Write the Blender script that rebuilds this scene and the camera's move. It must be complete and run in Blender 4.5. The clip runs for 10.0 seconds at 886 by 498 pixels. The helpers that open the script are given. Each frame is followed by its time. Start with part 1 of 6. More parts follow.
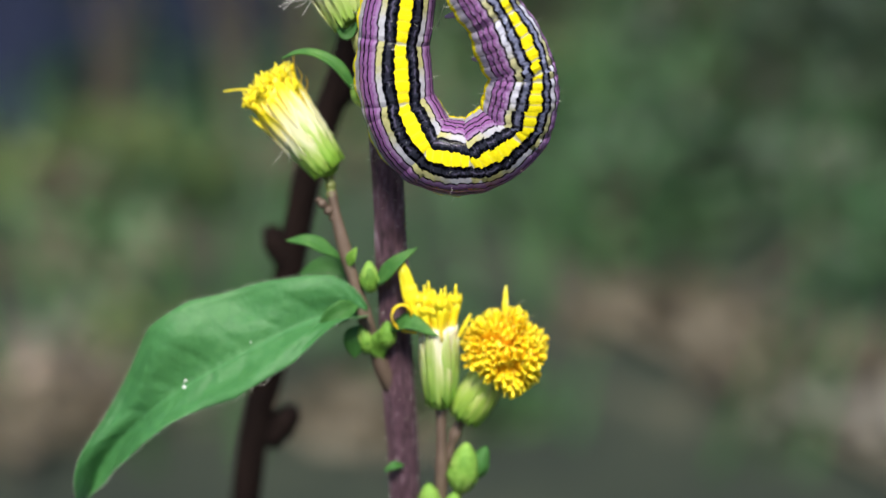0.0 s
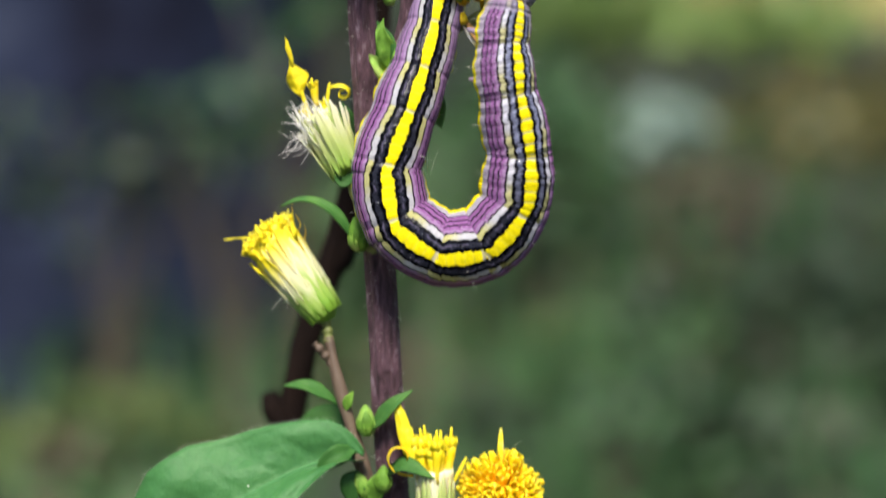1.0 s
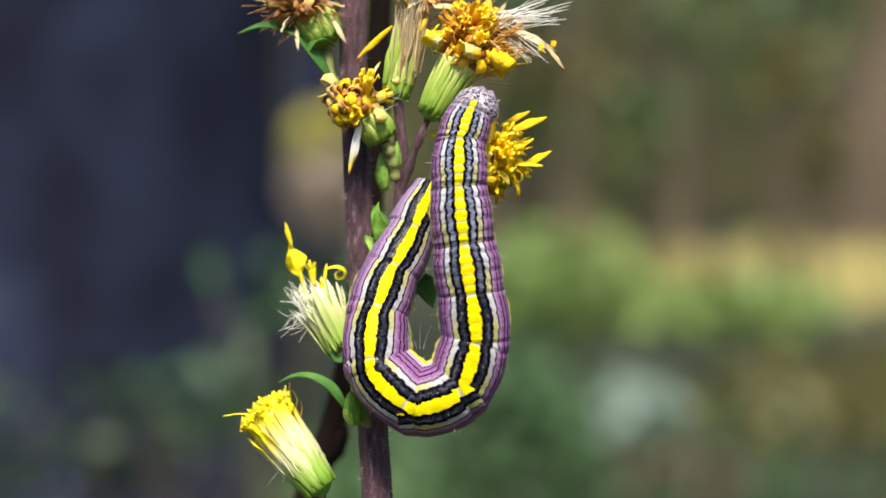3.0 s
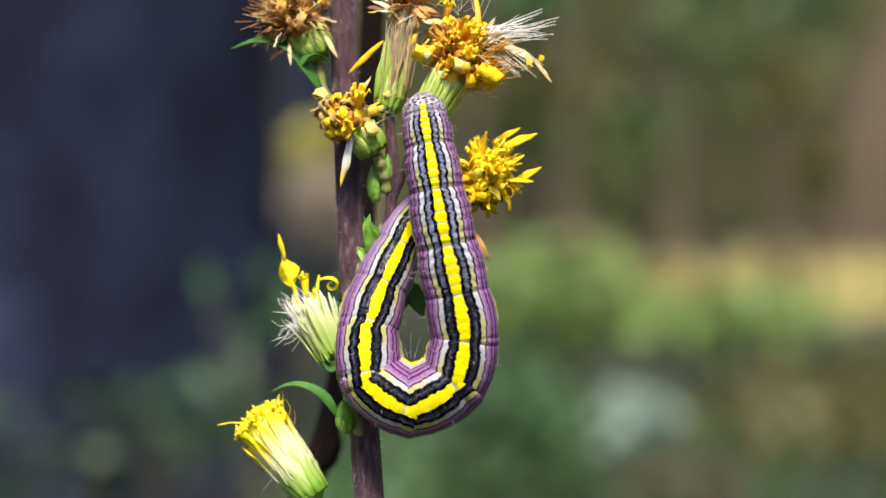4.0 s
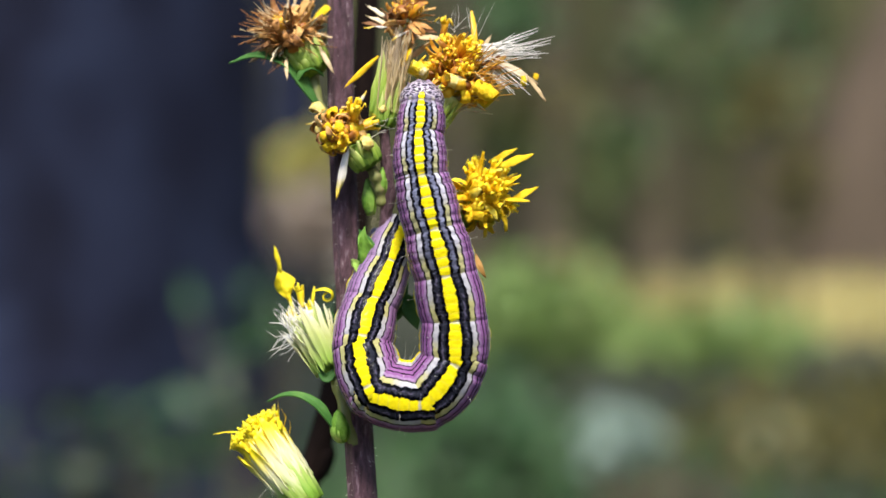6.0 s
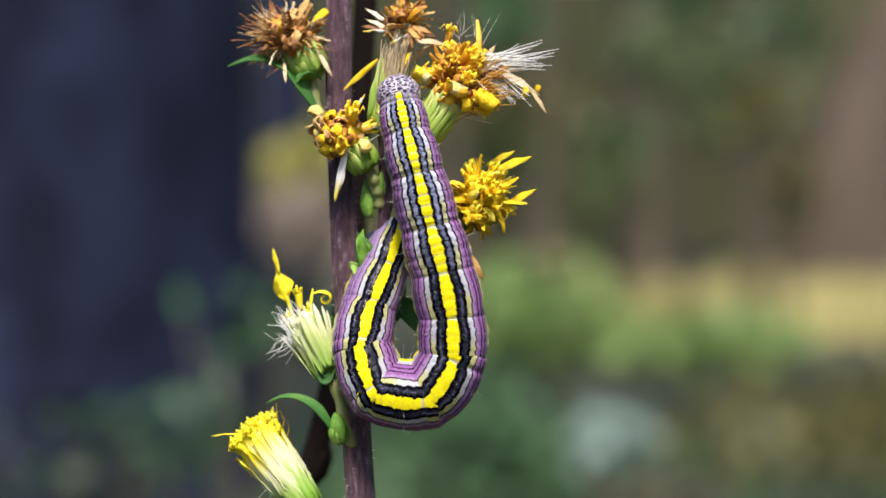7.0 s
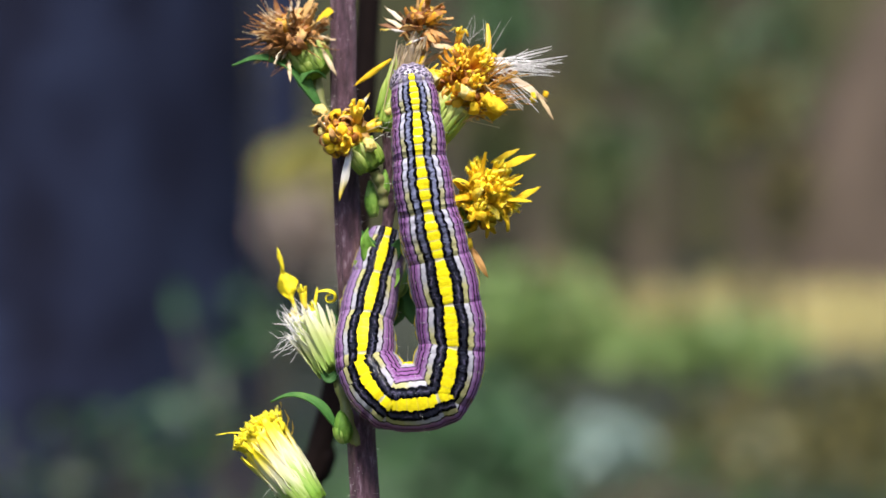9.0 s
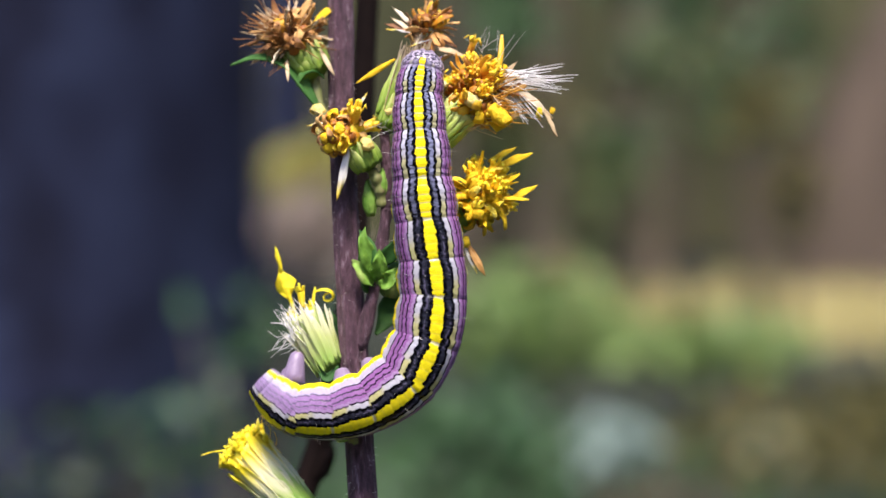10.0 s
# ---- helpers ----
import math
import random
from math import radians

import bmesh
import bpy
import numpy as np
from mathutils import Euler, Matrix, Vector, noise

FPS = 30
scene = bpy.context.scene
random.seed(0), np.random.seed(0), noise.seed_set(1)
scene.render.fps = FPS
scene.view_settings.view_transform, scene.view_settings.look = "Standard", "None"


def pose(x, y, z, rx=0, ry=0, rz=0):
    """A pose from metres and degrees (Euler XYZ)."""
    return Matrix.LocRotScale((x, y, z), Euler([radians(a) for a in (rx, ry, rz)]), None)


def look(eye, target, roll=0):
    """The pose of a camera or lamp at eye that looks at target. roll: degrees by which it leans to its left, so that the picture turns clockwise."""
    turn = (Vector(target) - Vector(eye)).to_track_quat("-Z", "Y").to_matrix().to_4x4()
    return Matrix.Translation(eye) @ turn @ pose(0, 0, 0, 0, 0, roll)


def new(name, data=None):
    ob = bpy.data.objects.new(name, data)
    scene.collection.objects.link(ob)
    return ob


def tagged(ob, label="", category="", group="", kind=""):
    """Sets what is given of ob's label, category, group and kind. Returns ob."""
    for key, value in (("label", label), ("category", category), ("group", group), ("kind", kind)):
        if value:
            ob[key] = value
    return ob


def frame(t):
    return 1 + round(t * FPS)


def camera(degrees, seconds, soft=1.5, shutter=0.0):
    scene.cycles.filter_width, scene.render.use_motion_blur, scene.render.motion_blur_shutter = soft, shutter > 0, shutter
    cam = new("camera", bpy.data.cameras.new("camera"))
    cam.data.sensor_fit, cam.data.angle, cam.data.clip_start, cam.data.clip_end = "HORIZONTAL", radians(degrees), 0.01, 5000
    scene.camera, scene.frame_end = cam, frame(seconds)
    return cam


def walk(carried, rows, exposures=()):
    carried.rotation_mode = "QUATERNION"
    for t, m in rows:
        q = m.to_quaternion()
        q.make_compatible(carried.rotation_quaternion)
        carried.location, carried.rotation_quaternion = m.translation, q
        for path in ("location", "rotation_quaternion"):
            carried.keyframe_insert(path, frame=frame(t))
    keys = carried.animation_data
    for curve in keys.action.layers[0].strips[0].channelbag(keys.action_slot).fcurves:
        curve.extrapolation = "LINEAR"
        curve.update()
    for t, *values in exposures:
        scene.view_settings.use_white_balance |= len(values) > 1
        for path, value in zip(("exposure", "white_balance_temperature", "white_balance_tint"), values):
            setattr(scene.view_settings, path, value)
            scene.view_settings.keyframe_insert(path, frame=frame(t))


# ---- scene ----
cam = camera(30.0, 10.0, soft=1.5, shutter=0.5)
PATH = [
    (0.0, look((0.00157, -0.11865, 0.46719), (-0.00236, 0.00694, 0.43385), 0.69)),
    (0.5, look((0.00303, -0.12061, 0.46347), (-0.00198, 0.00702, 0.43927), 0.31)),
    (1.0, look((0.00221, -0.12299, 0.45785), (-0.00205, 0.00640, 0.44607), 0.20)),
    (1.5, look((0.00034, -0.12427, 0.45340), (-0.00241, 0.00569, 0.45226), 0.36)),
    (2.0, look((-0.00051, -0.12603, 0.45155), (-0.00255, 0.00388, 0.45603), 0.28)),
    (2.5, look((0.00025, -0.12729, 0.44975), (-0.00202, 0.00237, 0.45881), 0.10)),
    (4.0, look((0.00158, -0.13083, 0.44930), (-0.00044, -0.00137, 0.46096), -0.11)),
    (4.5, look((0.00143, -0.13148, 0.44886), (-0.00024, -0.00206, 0.46105), -0.06)),
    (5.0, look((0.00111, -0.13277, 0.44941), (-0.00004, -0.00333, 0.46137), 0.23)),
    (5.5, look((0.00084, -0.13268, 0.44865), (-0.00008, -0.00332, 0.46155), 0.08)),
    (7.0, look((0.00034, -0.13330, 0.44859), (0.00023, -0.00398, 0.46187), -0.03)),
    (7.5, look((-0.00023, -0.13357, 0.44826), (0.00024, -0.00428, 0.46182), 0.02)),
    (8.0, look((0.00026, -0.13350, 0.44876), (0.00044, -0.00415, 0.46182), -0.08)),
    (8.5, look((0.00021, -0.13368, 0.44846), (0.00021, -0.00437, 0.46177), -0.05)),
    (9.0, look((-0.00029, -0.13338, 0.44794), (-0.00013, -0.00412, 0.46176), -0.00)),
    (9.5, look((0.00021, -0.13309, 0.44800), (-0.00004, -0.00382, 0.46179), 0.14)),
    (10.0, look((0.00037, -0.13368, 0.44794), (0.00008, -0.00441, 0.46166), -0.03)),
]
walk(cam, PATH, exposures=[(0.0, 0.66, 6350, 11), (0.8, 0.66, 6500, 10), (1.8, 0.91, 7000, 8), (4.5, 0.86, 6800, 9), (7.0, 0.79, 6400, 13), (9.0, 0.79, 6300, 16), (9.5, 0.80, 6280, 20), (10.0, 0.82, 6280, 22)])
cam.data.dof.use_dof = True
cam.data.dof.aperture_fstop = 17.0

MM = 0.001
ORIGIN = Vector((0, 0, 0.45))          # where the shoot is level with the eye

# ---- light: bright shade at the edge of a wood ----
world = bpy.data.worlds.new("world")
scene.world = world
world.use_nodes = True
sky = world.node_tree.nodes.new("ShaderNodeTexSky")
sky.sky_type, sky.sun_disc = "NISHITA", False
sky.sun_elevation, sky.sun_rotation = radians(52), radians(180)
world.node_tree.links.new(sky.outputs[0], world.node_tree.nodes["Background"].inputs[0])
world.node_tree.nodes["Background"].inputs[1].default_value = 0.12
sun = new("sun", bpy.data.lights.new("sun", "SUN"))
sun.data.energy, sun.data.angle, sun.data.color = 4.0, radians(14), (1.0, 0.93, 0.80)
sun.matrix_world = look((0.0, -2.03, 2.6), (0, 0, 0))
scene.view_settings.exposure = 0.78


# ---- materials ----
def nodes_of(name):
    m = bpy.data.materials.new(name)
    m.use_nodes = True
    t = m.node_tree
    return m, t, t.nodes["Principled BSDF"]


def add(t, kind, **values):
    n = t.nodes.new(kind)
    for key, value in values.items():
        if key in ("operation", "blend_type", "data_type", "feature", "interpolation_type", "use_clamp"):
            exec_set(n, key, value)
        else:
            n.inputs[key.replace("_", " ")].default_value = value
    return n


def exec_set(n, key, value):
    if key == "operation":
        n.operation = value
    elif key == "blend_type":
        n.blend_type = value
    elif key == "data_type":
        n.data_type = value
    elif key == "feature":
        n.feature = value
    elif key == "use_clamp":
        n.use_clamp = value


def ramp(t, stops, constant=False):
    n = t.nodes.new("ShaderNodeValToRGB")
    n.color_ramp.interpolation = "CONSTANT" if constant else "LINEAR"
    e = n.color_ramp.elements
    while len(e) < len(stops):
        e.new(1.0)
    for k, (at, c) in enumerate(stops):
        e[k].position = at
        e[k].color = (*c, 1)
    return n


def math_node(t, op, a, b=None, clamp=False):
    n = t.nodes.new("ShaderNodeMath")
    n.operation, n.use_clamp = op, clamp
    for k, v in enumerate((a, b)):
        if v is None:
            continue
        if isinstance(v, (int, float)):
            n.inputs[k].default_value = v
        else:
            t.links.new(v, n.inputs[k])
    return n.outputs[0]


def mix(t, factor, a, b, blend="MIX"):
    n = t.nodes.new("ShaderNodeMix")
    n.data_type, n.blend_type = "RGBA", blend
    for k, v in ((0, factor), (6, a), (7, b)):
        if isinstance(v, (int, float)):
            n.inputs[k].default_value = v
        elif isinstance(v, tuple):
            n.inputs[k].default_value = (*v, 1)
        else:
            t.links.new(v, n.inputs[k])
    return n.outputs[2]


def noise_of(t, co, scale, detail=4.0, rough=0.55):
    n = t.nodes.new("ShaderNodeTexNoise")
    n.inputs["Scale"].default_value, n.inputs["Detail"].default_value, n.inputs["Roughness"].default_value = scale, detail, rough
    t.links.new(co, n.inputs["Vector"])
    return n.outputs["Fac"]


def bump_of(t, bsdf, height, strength, distance):
    n = t.nodes.new("ShaderNodeBump")
    n.inputs["Strength"].default_value, n.inputs["Distance"].default_value = strength, distance
    t.links.new(height, n.inputs["Height"])
    t.links.new(n.outputs[0], bsdf.inputs["Normal"])


def surface(name, colours, coarse, fine, rough=0.6, bump=0.4, depth=0.0001, vary=0.0, stretch=(1, 1, 1), sheen=0.0, through_light=0.0, gloss=0.5):
    """Colour from coarse and fine grain between the given tones, relief from the fine grain; vary: from piece to piece."""
    m, t, b = nodes_of(name)
    co = t.nodes.new("ShaderNodeTexCoord").outputs["Object"]
    mp = t.nodes.new("ShaderNodeMapping")
    mp.inputs["Scale"].default_value = stretch
    t.links.new(co, mp.inputs["Vector"])
    co = mp.outputs[0]
    big, small = noise_of(t, co, coarse, 3), noise_of(t, co, fine, 5, 0.65)
    k = math_node(t, "ADD", math_node(t, "MULTIPLY", big, 0.65), math_node(t, "MULTIPLY", small, 0.35))
    if vary:
        r = t.nodes.new("ShaderNodeObjectInfo").outputs["Random"]
        k = math_node(t, "ADD", k, math_node(t, "MULTIPLY", math_node(t, "SUBTRACT", r, 0.5), vary))
    n = len(colours)
    c = ramp(t, [(0.3 + 0.4 * i / max(1, n - 1), col) for i, col in enumerate(colours)])
    t.links.new(k, c.inputs[0])
    t.links.new(c.outputs[0], b.inputs["Base Color"])
    b.inputs["Roughness"].default_value = rough
    b.inputs["Sheen Weight"].default_value = sheen
    b.inputs["Specular IOR Level"].default_value = gloss
    if through_light:
        b.inputs["Subsurface Weight"].default_value = through_light
        b.inputs["Subsurface Radius"].default_value = (0.0006, 0.0006, 0.0003)
        b.inputs["Subsurface Scale"].default_value = 1.0
    bump_of(t, b, small, bump, depth)
    return m


def lengthwise(name, stops, length, fine, rough=0.5, vary=0.15, streak=0.25, bump=0.3):
    """Tones that change from the base of a piece to its tip, with fine lengthwise streaks."""
    m, t, b = nodes_of(name)
    co = t.nodes.new("ShaderNodeTexCoord").outputs["Object"]
    sep = t.nodes.new("ShaderNodeSeparateXYZ")
    t.links.new(co, sep.inputs[0])
    mp = t.nodes.new("ShaderNodeMapping")
    mp.inputs["Scale"].default_value = (1, 1, 0.12)
    t.links.new(co, mp.inputs["Vector"])
    s = noise_of(t, mp.outputs[0], fine, 4)
    r = t.nodes.new("ShaderNodeObjectInfo").outputs["Random"]
    k = math_node(t, "DIVIDE", sep.outputs[2], length)
    k = math_node(t, "ADD", k, math_node(t, "MULTIPLY", math_node(t, "SUBTRACT", s, 0.5), streak))
    k = math_node(t, "ADD", k, math_node(t, "MULTIPLY", math_node(t, "SUBTRACT", r, 0.5), vary), clamp=True)
    c = ramp(t, stops)
    t.links.new(k, c.inputs[0])
    t.links.new(c.outputs[0], b.inputs["Base Color"])
    b.inputs["Roughness"].default_value = rough
    b.inputs["Subsurface Weight"].default_value = 0.3
    b.inputs["Subsurface Radius"].default_value = (0.0006, 0.0006, 0.0003)
    b.inputs["Subsurface Scale"].default_value = 1.0
    bump_of(t, b, s, bump, 0.00008)
    return m


YELLOW, BLACK, CREAM = (0.78, 0.67, 0.008), (0.001, 0.001, 0.002), (0.42, 0.41, 0.36)
PURPLE, LILAC, PALE = (0.235, 0.096, 0.262), (0.30, 0.18, 0.34), (0.40, 0.35, 0.46)


def striped(name, greyness):
    """The caterpillar's skin: stripes that run along the body, told by the angle from the middle of the back (v) and the run along the joints (u)."""
    m, t, b = nodes_of(name)
    uv = t.nodes.new("ShaderNodeSeparateXYZ")
    t.links.new(t.nodes.new("ShaderNodeTexCoord").outputs["UV"], uv.inputs[0])
    run, side = uv.outputs[0], uv.outputs[1]

    def grain(along, across, detail=3.0, rough=0.55):
        c = t.nodes.new("ShaderNodeCombineXYZ")
        t.links.new(math_node(t, "MULTIPLY", run, along), c.inputs[0])
        t.links.new(math_node(t, "MULTIPLY", side, across), c.inputs[1])
        return noise_of(t, c.outputs[0], 1.0, detail, rough)

    def within(low, high):
        return math_node(t, "MULTIPLY", math_node(t, "GREATER_THAN", angle, low / 180), math_node(t, "LESS_THAN", angle, high / 180))

    angle = math_node(t, "ABSOLUTE", side)
    # the stripes draw in at each joint and scallop a little at each fold
    cusp = math_node(t, "ABSOLUTE", math_node(t, "SINE", math_node(t, "MULTIPLY", run, math.pi)))
    fold = math_node(t, "ABSOLUTE", math_node(t, "SINE", math_node(t, "MULTIPLY", run, 5 * math.pi)))
    free = math_node(t, "MULTIPLY", angle, 16.0, True)
    bulge = math_node(t, "ADD", math_node(t, "MULTIPLY", math_node(t, "SUBTRACT", cusp, 0.62), 0.020), math_node(t, "MULTIPLY", math_node(t, "SUBTRACT", fold, 0.62), 0.006 + 0.010 * greyness))
    wob = math_node(t, "MULTIPLY", math_node(t, "SUBTRACT", grain(13, 10, 2), 0.5), 0.044)
    angle = math_node(t, "SUBTRACT", angle, math_node(t, "MULTIPLY", math_node(t, "ADD", bulge, wob), free))
    d = 1 / 180
    stripes = ramp(t, [(0, YELLOW), ((9.0 - 0.9 * greyness) * d, BLACK), (29.0 * d, CREAM), (38.5 * d, BLACK), ((41.3 + 1.2 * greyness) * d, LILAC), (46.5 * d, PURPLE), (52.4 * d, BLACK),
                       (55.0 * d, PURPLE), (63.0 * d, BLACK), (66.2 * d, PURPLE), (76.5 * d, BLACK), (80.0 * d, PALE), (93 * d, CREAM), (98 * d, YELLOW),
                       (112 * d, CREAM), (115 * d, LILAC), (118 * d, PALE)], True)
    t.links.new(angle, stripes.inputs[0])
    colour = stripes.outputs[0]
    # the pale line is yellowish at the rear of each joint and lilac-white towards its front
    phase = math_node(t, "FRACT", run)
    soft = ramp(t, [(0.34, (1, 1, 1)), (0.64, (0, 0, 0))])
    t.links.new(math_node(t, "ADD", phase, math_node(t, "MULTIPLY", math_node(t, "SUBTRACT", grain(5, 5), 0.5), 0.5)), soft.inputs[0])
    colour = mix(t, math_node(t, "MULTIPLY", math_node(t, "MULTIPLY", within(29.0, 38.5), soft.outputs[0]), 0.75 - 0.2 * greyness), colour, (0.43, 0.41, 0.12))
    colour = mix(t, math_node(t, "MULTIPLY", math_node(t, "MULTIPLY", within(29.0, 38.5), math_node(t, "SUBTRACT", 1.0, soft.outputs[0])), 0.6 + 0.3 * greyness), colour, tuple(c * (1 + 0.25 * greyness) for c in (0.44, 0.44, 0.54)))
    # a thin dusky line inside each black band
    line = math_node(t, "MULTIPLY", within(19, 21.5), math_node(t, "GREATER_THAN", grain(6, 3), 0.5))
    colour = mix(t, math_node(t, "MULTIPLY", line, 0.4), colour, (0.20, 0.17, 0.28))
    # towards the head a row of blue-grey lumps fills the middle of each black band
    bars = grain(26, 5, 3, 0.6)
    edge = ramp(t, [(0.36, (0, 0, 0)), (0.44, (1, 1, 1))])
    t.links.new(bars, edge.inputs[0])
    ragged = math_node(t, "MULTIPLY", math_node(t, "SUBTRACT", grain(20, 0, 2), 0.5), 0.07)
    keep = angle
    angle = math_node(t, "ADD", angle, ragged)
    middle = within(15.4, 23.4)
    angle = keep
    tone = mix(t, grain(9, 12, 2), (0.06, 0.065, 0.12), (0.36, 0.39, 0.58))
    colour = mix(t, math_node(t, "MULTIPLY", math_node(t, "MULTIPLY", edge.outputs[0], middle), greyness), colour, tone)
    # fine grey-blue lines across the black: glints on the wrinkles, painted into the colour
    fine = ramp(t, [(0.60, (0, 0, 0)), (0.68, (1, 1, 1))])
    t.links.new(grain(52, 4, 2, 0.5), fine.inputs[0])
    colour = mix(t, math_node(t, "MULTIPLY", math_node(t, "MULTIPLY", fine.outputs[0], within(11, 28)), 0.32), colour, (0.11, 0.11, 0.17))
    # the grey collar behind the head
    collar = math_node(t, "GREATER_THAN", math_node(t, "ADD", run, math_node(t, "MULTIPLY", math_node(t, "SUBTRACT", grain(9, 16, 3), 0.5), 0.3)), 11.9)
    colour = mix(t, math_node(t, "MULTIPLY", math_node(t, "MULTIPLY", collar, math_node(t, "GREATER_THAN", angle, 0.058)), 0.6), colour, (0.24, 0.21, 0.29))
    # the purple pales to lilac at the tail
    tail = math_node(t, "SUBTRACT", 1.0, math_node(t, "DIVIDE", run, 3.0), True)
    colour = mix(t, math_node(t, "MULTIPLY", math_node(t, "MULTIPLY", tail, within(41, 84)), 0.6), colour, (0.33, 0.27, 0.43))
    # thin dark lines between the folds: the creases' shade is put into the colour
    crease = math_node(t, "LESS_THAN", math_node(t, "ADD", fold, math_node(t, "MULTIPLY", math_node(t, "SUBTRACT", grain(7, 14, 2), 0.5), 0.5)), 0.10 + 0.06 * greyness)
    colour = mix(t, math_node(t, "MULTIPLY", crease, 0.10 + 0.5 * greyness), colour, (0.03, 0.028, 0.035))
    # a pale line, a painted glint, crosses the yellow at each joint, and towards the head at each fold
    gap_wobble = math_node(t, "MULTIPLY", math_node(t, "SUBTRACT", grain(8, 20, 2), 0.5), 0.30)
    gap = math_node(t, "MAXIMUM", math_node(t, "LESS_THAN", math_node(t, "ADD", cusp, gap_wobble), 0.10), math_node(t, "MULTIPLY", math_node(t, "LESS_THAN", math_node(t, "ADD", fold, gap_wobble), 0.22), greyness))
    colour = mix(t, math_node(t, "MULTIPLY", math_node(t, "MULTIPLY", gap, within(-1, 10)), 0.72), colour, (0.40, 0.38, 0.36))
    # pale flecks on the purple
    fleck = ramp(t, [(0.55, (0, 0, 0)), (0.68, (1, 1, 1))])
    t.links.new(grain(34, 30, 2), fleck.inputs[0])
    colour = mix(t, math_node(t, "MULTIPLY", math_node(t, "MULTIPLY", fleck.outputs[0], within(43, 88)), 0.16 + 0.38 * greyness), colour, (0.52, 0.44, 0.60))
    mott = grain(14, 22, 4)
    mr = ramp(t, [(0.3, (0.82, 0.82, 0.83)), (0.7, (1.08, 1.07, 1.07))])
    t.links.new(mott, mr.inputs[0])
    colour = mix(t, 1.0, colour, mr.outputs[0], "MULTIPLY")
    t.links.new(colour, b.inputs["Base Color"])
    b.inputs["Roughness"].default_value = 0.05
    b.inputs["Specular IOR Level"].default_value = 0.075
    b.inputs["Subsurface Weight"].default_value = 0.0
    b.inputs["Subsurface Radius"].default_value = (0.0005, 0.0004, 0.0004)
    b.inputs["Subsurface Scale"].default_value = 1.0
    wrinkle = math_node(t, "ADD", math_node(t, "MULTIPLY", bars, 0.6), math_node(t, "MULTIPLY", fold, 0.5 if greyness > 0.4 else 0.28))
    joint = math_node(t, "MULTIPLY", math_node(t, "MULTIPLY", cusp, 3.5, True), 1.6)
    wrinkle = math_node(t, "ADD", wrinkle, joint)
    bump_of(t, b, math_node(t, "ADD", wrinkle, math_node(t, "MULTIPLY", mott, 0.2)), 0.42 + 0.2 * greyness, 0.00017)
    return m


def netted(name):
    """The caterpillar's head: pale lilac with a black broken net."""
    m, t, b = nodes_of(name)
    co = t.nodes.new("ShaderNodeTexCoord").outputs["Object"]
    v = t.nodes.new("ShaderNodeTexVoronoi")
    v.feature = "DISTANCE_TO_EDGE"
    v.inputs["Scale"].default_value = 2700
    mp = t.nodes.new("ShaderNodeMapping")
    mp.inputs["Scale"].default_value = (1.5, 0.75, 1.2)
    t.links.new(co, mp.inputs["Vector"])
    t.links.new(mp.outputs[0], v.inputs["Vector"])
    n = noise_of(t, co, 1500, 3)
    k = math_node(t, "ADD", v.outputs["Distance"], math_node(t, "MULTIPLY", math_node(t, "SUBTRACT", n, 0.5), 0.16))
    r = ramp(t, [(0.0, (0.58, 0.52, 0.60)), (0.06, (0.44, 0.38, 0.48)), (0.11, (0.06, 0.045, 0.08)), (0.3, (0.02, 0.016, 0.03))])
    t.links.new(k, r.inputs[0])
    t.links.new(r.outputs[0], b.inputs["Base Color"])
    b.inputs["Roughness"].default_value = 0.33
    bump_of(t, b, v.outputs["Distance"], 0.25, 0.0001)
    return m


M_RING = striped("striped_skin", 0.08)
M_RING_MID = striped("striped_skin_part_banded", 0.45)
M_RING_FRONT = striped("striped_skin_banded", 0.9)
M_HEAD = netted("netted_head")
M_PROLEG = surface("lilac_skin", [(0.20, 0.14, 0.22), (0.34, 0.27, 0.38)], 700, 3000, 0.4, 0.3, 0.00005)
M_HAIR = surface("pale_hair", [(0.55, 0.53, 0.46), (0.75, 0.74, 0.68)], 300, 2000, 0.5, 0.1, 0.00002)
M_STEM = surface("purple_brown_bark", [(0.022, 0.009, 0.014), (0.075, 0.034, 0.049), (0.140, 0.070, 0.097), (0.36, 0.27, 0.32)], 2400, 8000, 0.6, 1.0, 0.0004, stretch=(1, 1, 0.3))
M_TWIG = surface("brown_green_twig", [(0.065, 0.045, 0.030), (0.125, 0.085, 0.062), (0.20, 0.155, 0.105)], 350, 2200, 0.6, 0.5, 0.0001, stretch=(1, 1, 0.3))
M_TWIG_GREEN = surface("green_twig", [(0.10, 0.13, 0.03), (0.20, 0.22, 0.07), (0.27, 0.22, 0.12)], 350, 2200, 0.55, 0.4, 0.0001, stretch=(1, 1, 0.3))
M_LEAF_BROAD = surface("broad_green_leaf", [(0.030, 0.115, 0.034), (0.050, 0.168, 0.050), (0.088, 0.225, 0.080)], 110, 1400, 0.5, 0.8, 0.00018, through_light=0.1, gloss=0.26)
M_LEAF = surface("green_leaf", [(0.022, 0.085, 0.016), (0.046, 0.140, 0.030), (0.090, 0.20, 0.045)], 260, 1400, 0.6, 0.6, 0.00014, through_light=0.1, gloss=0.2)
M_LEAF_DARK = surface("deep_green_leaf", [(0.018, 0.070, 0.014), (0.042, 0.125, 0.026)], 200, 1500, 0.6, 0.3, 0.0001, gloss=0.2)
M_RIB = surface("pale_green_rib", [(0.05, 0.185, 0.06), (0.09, 0.25, 0.09)], 200, 1500, 0.6, 0.3, 0.0001, gloss=0.15)
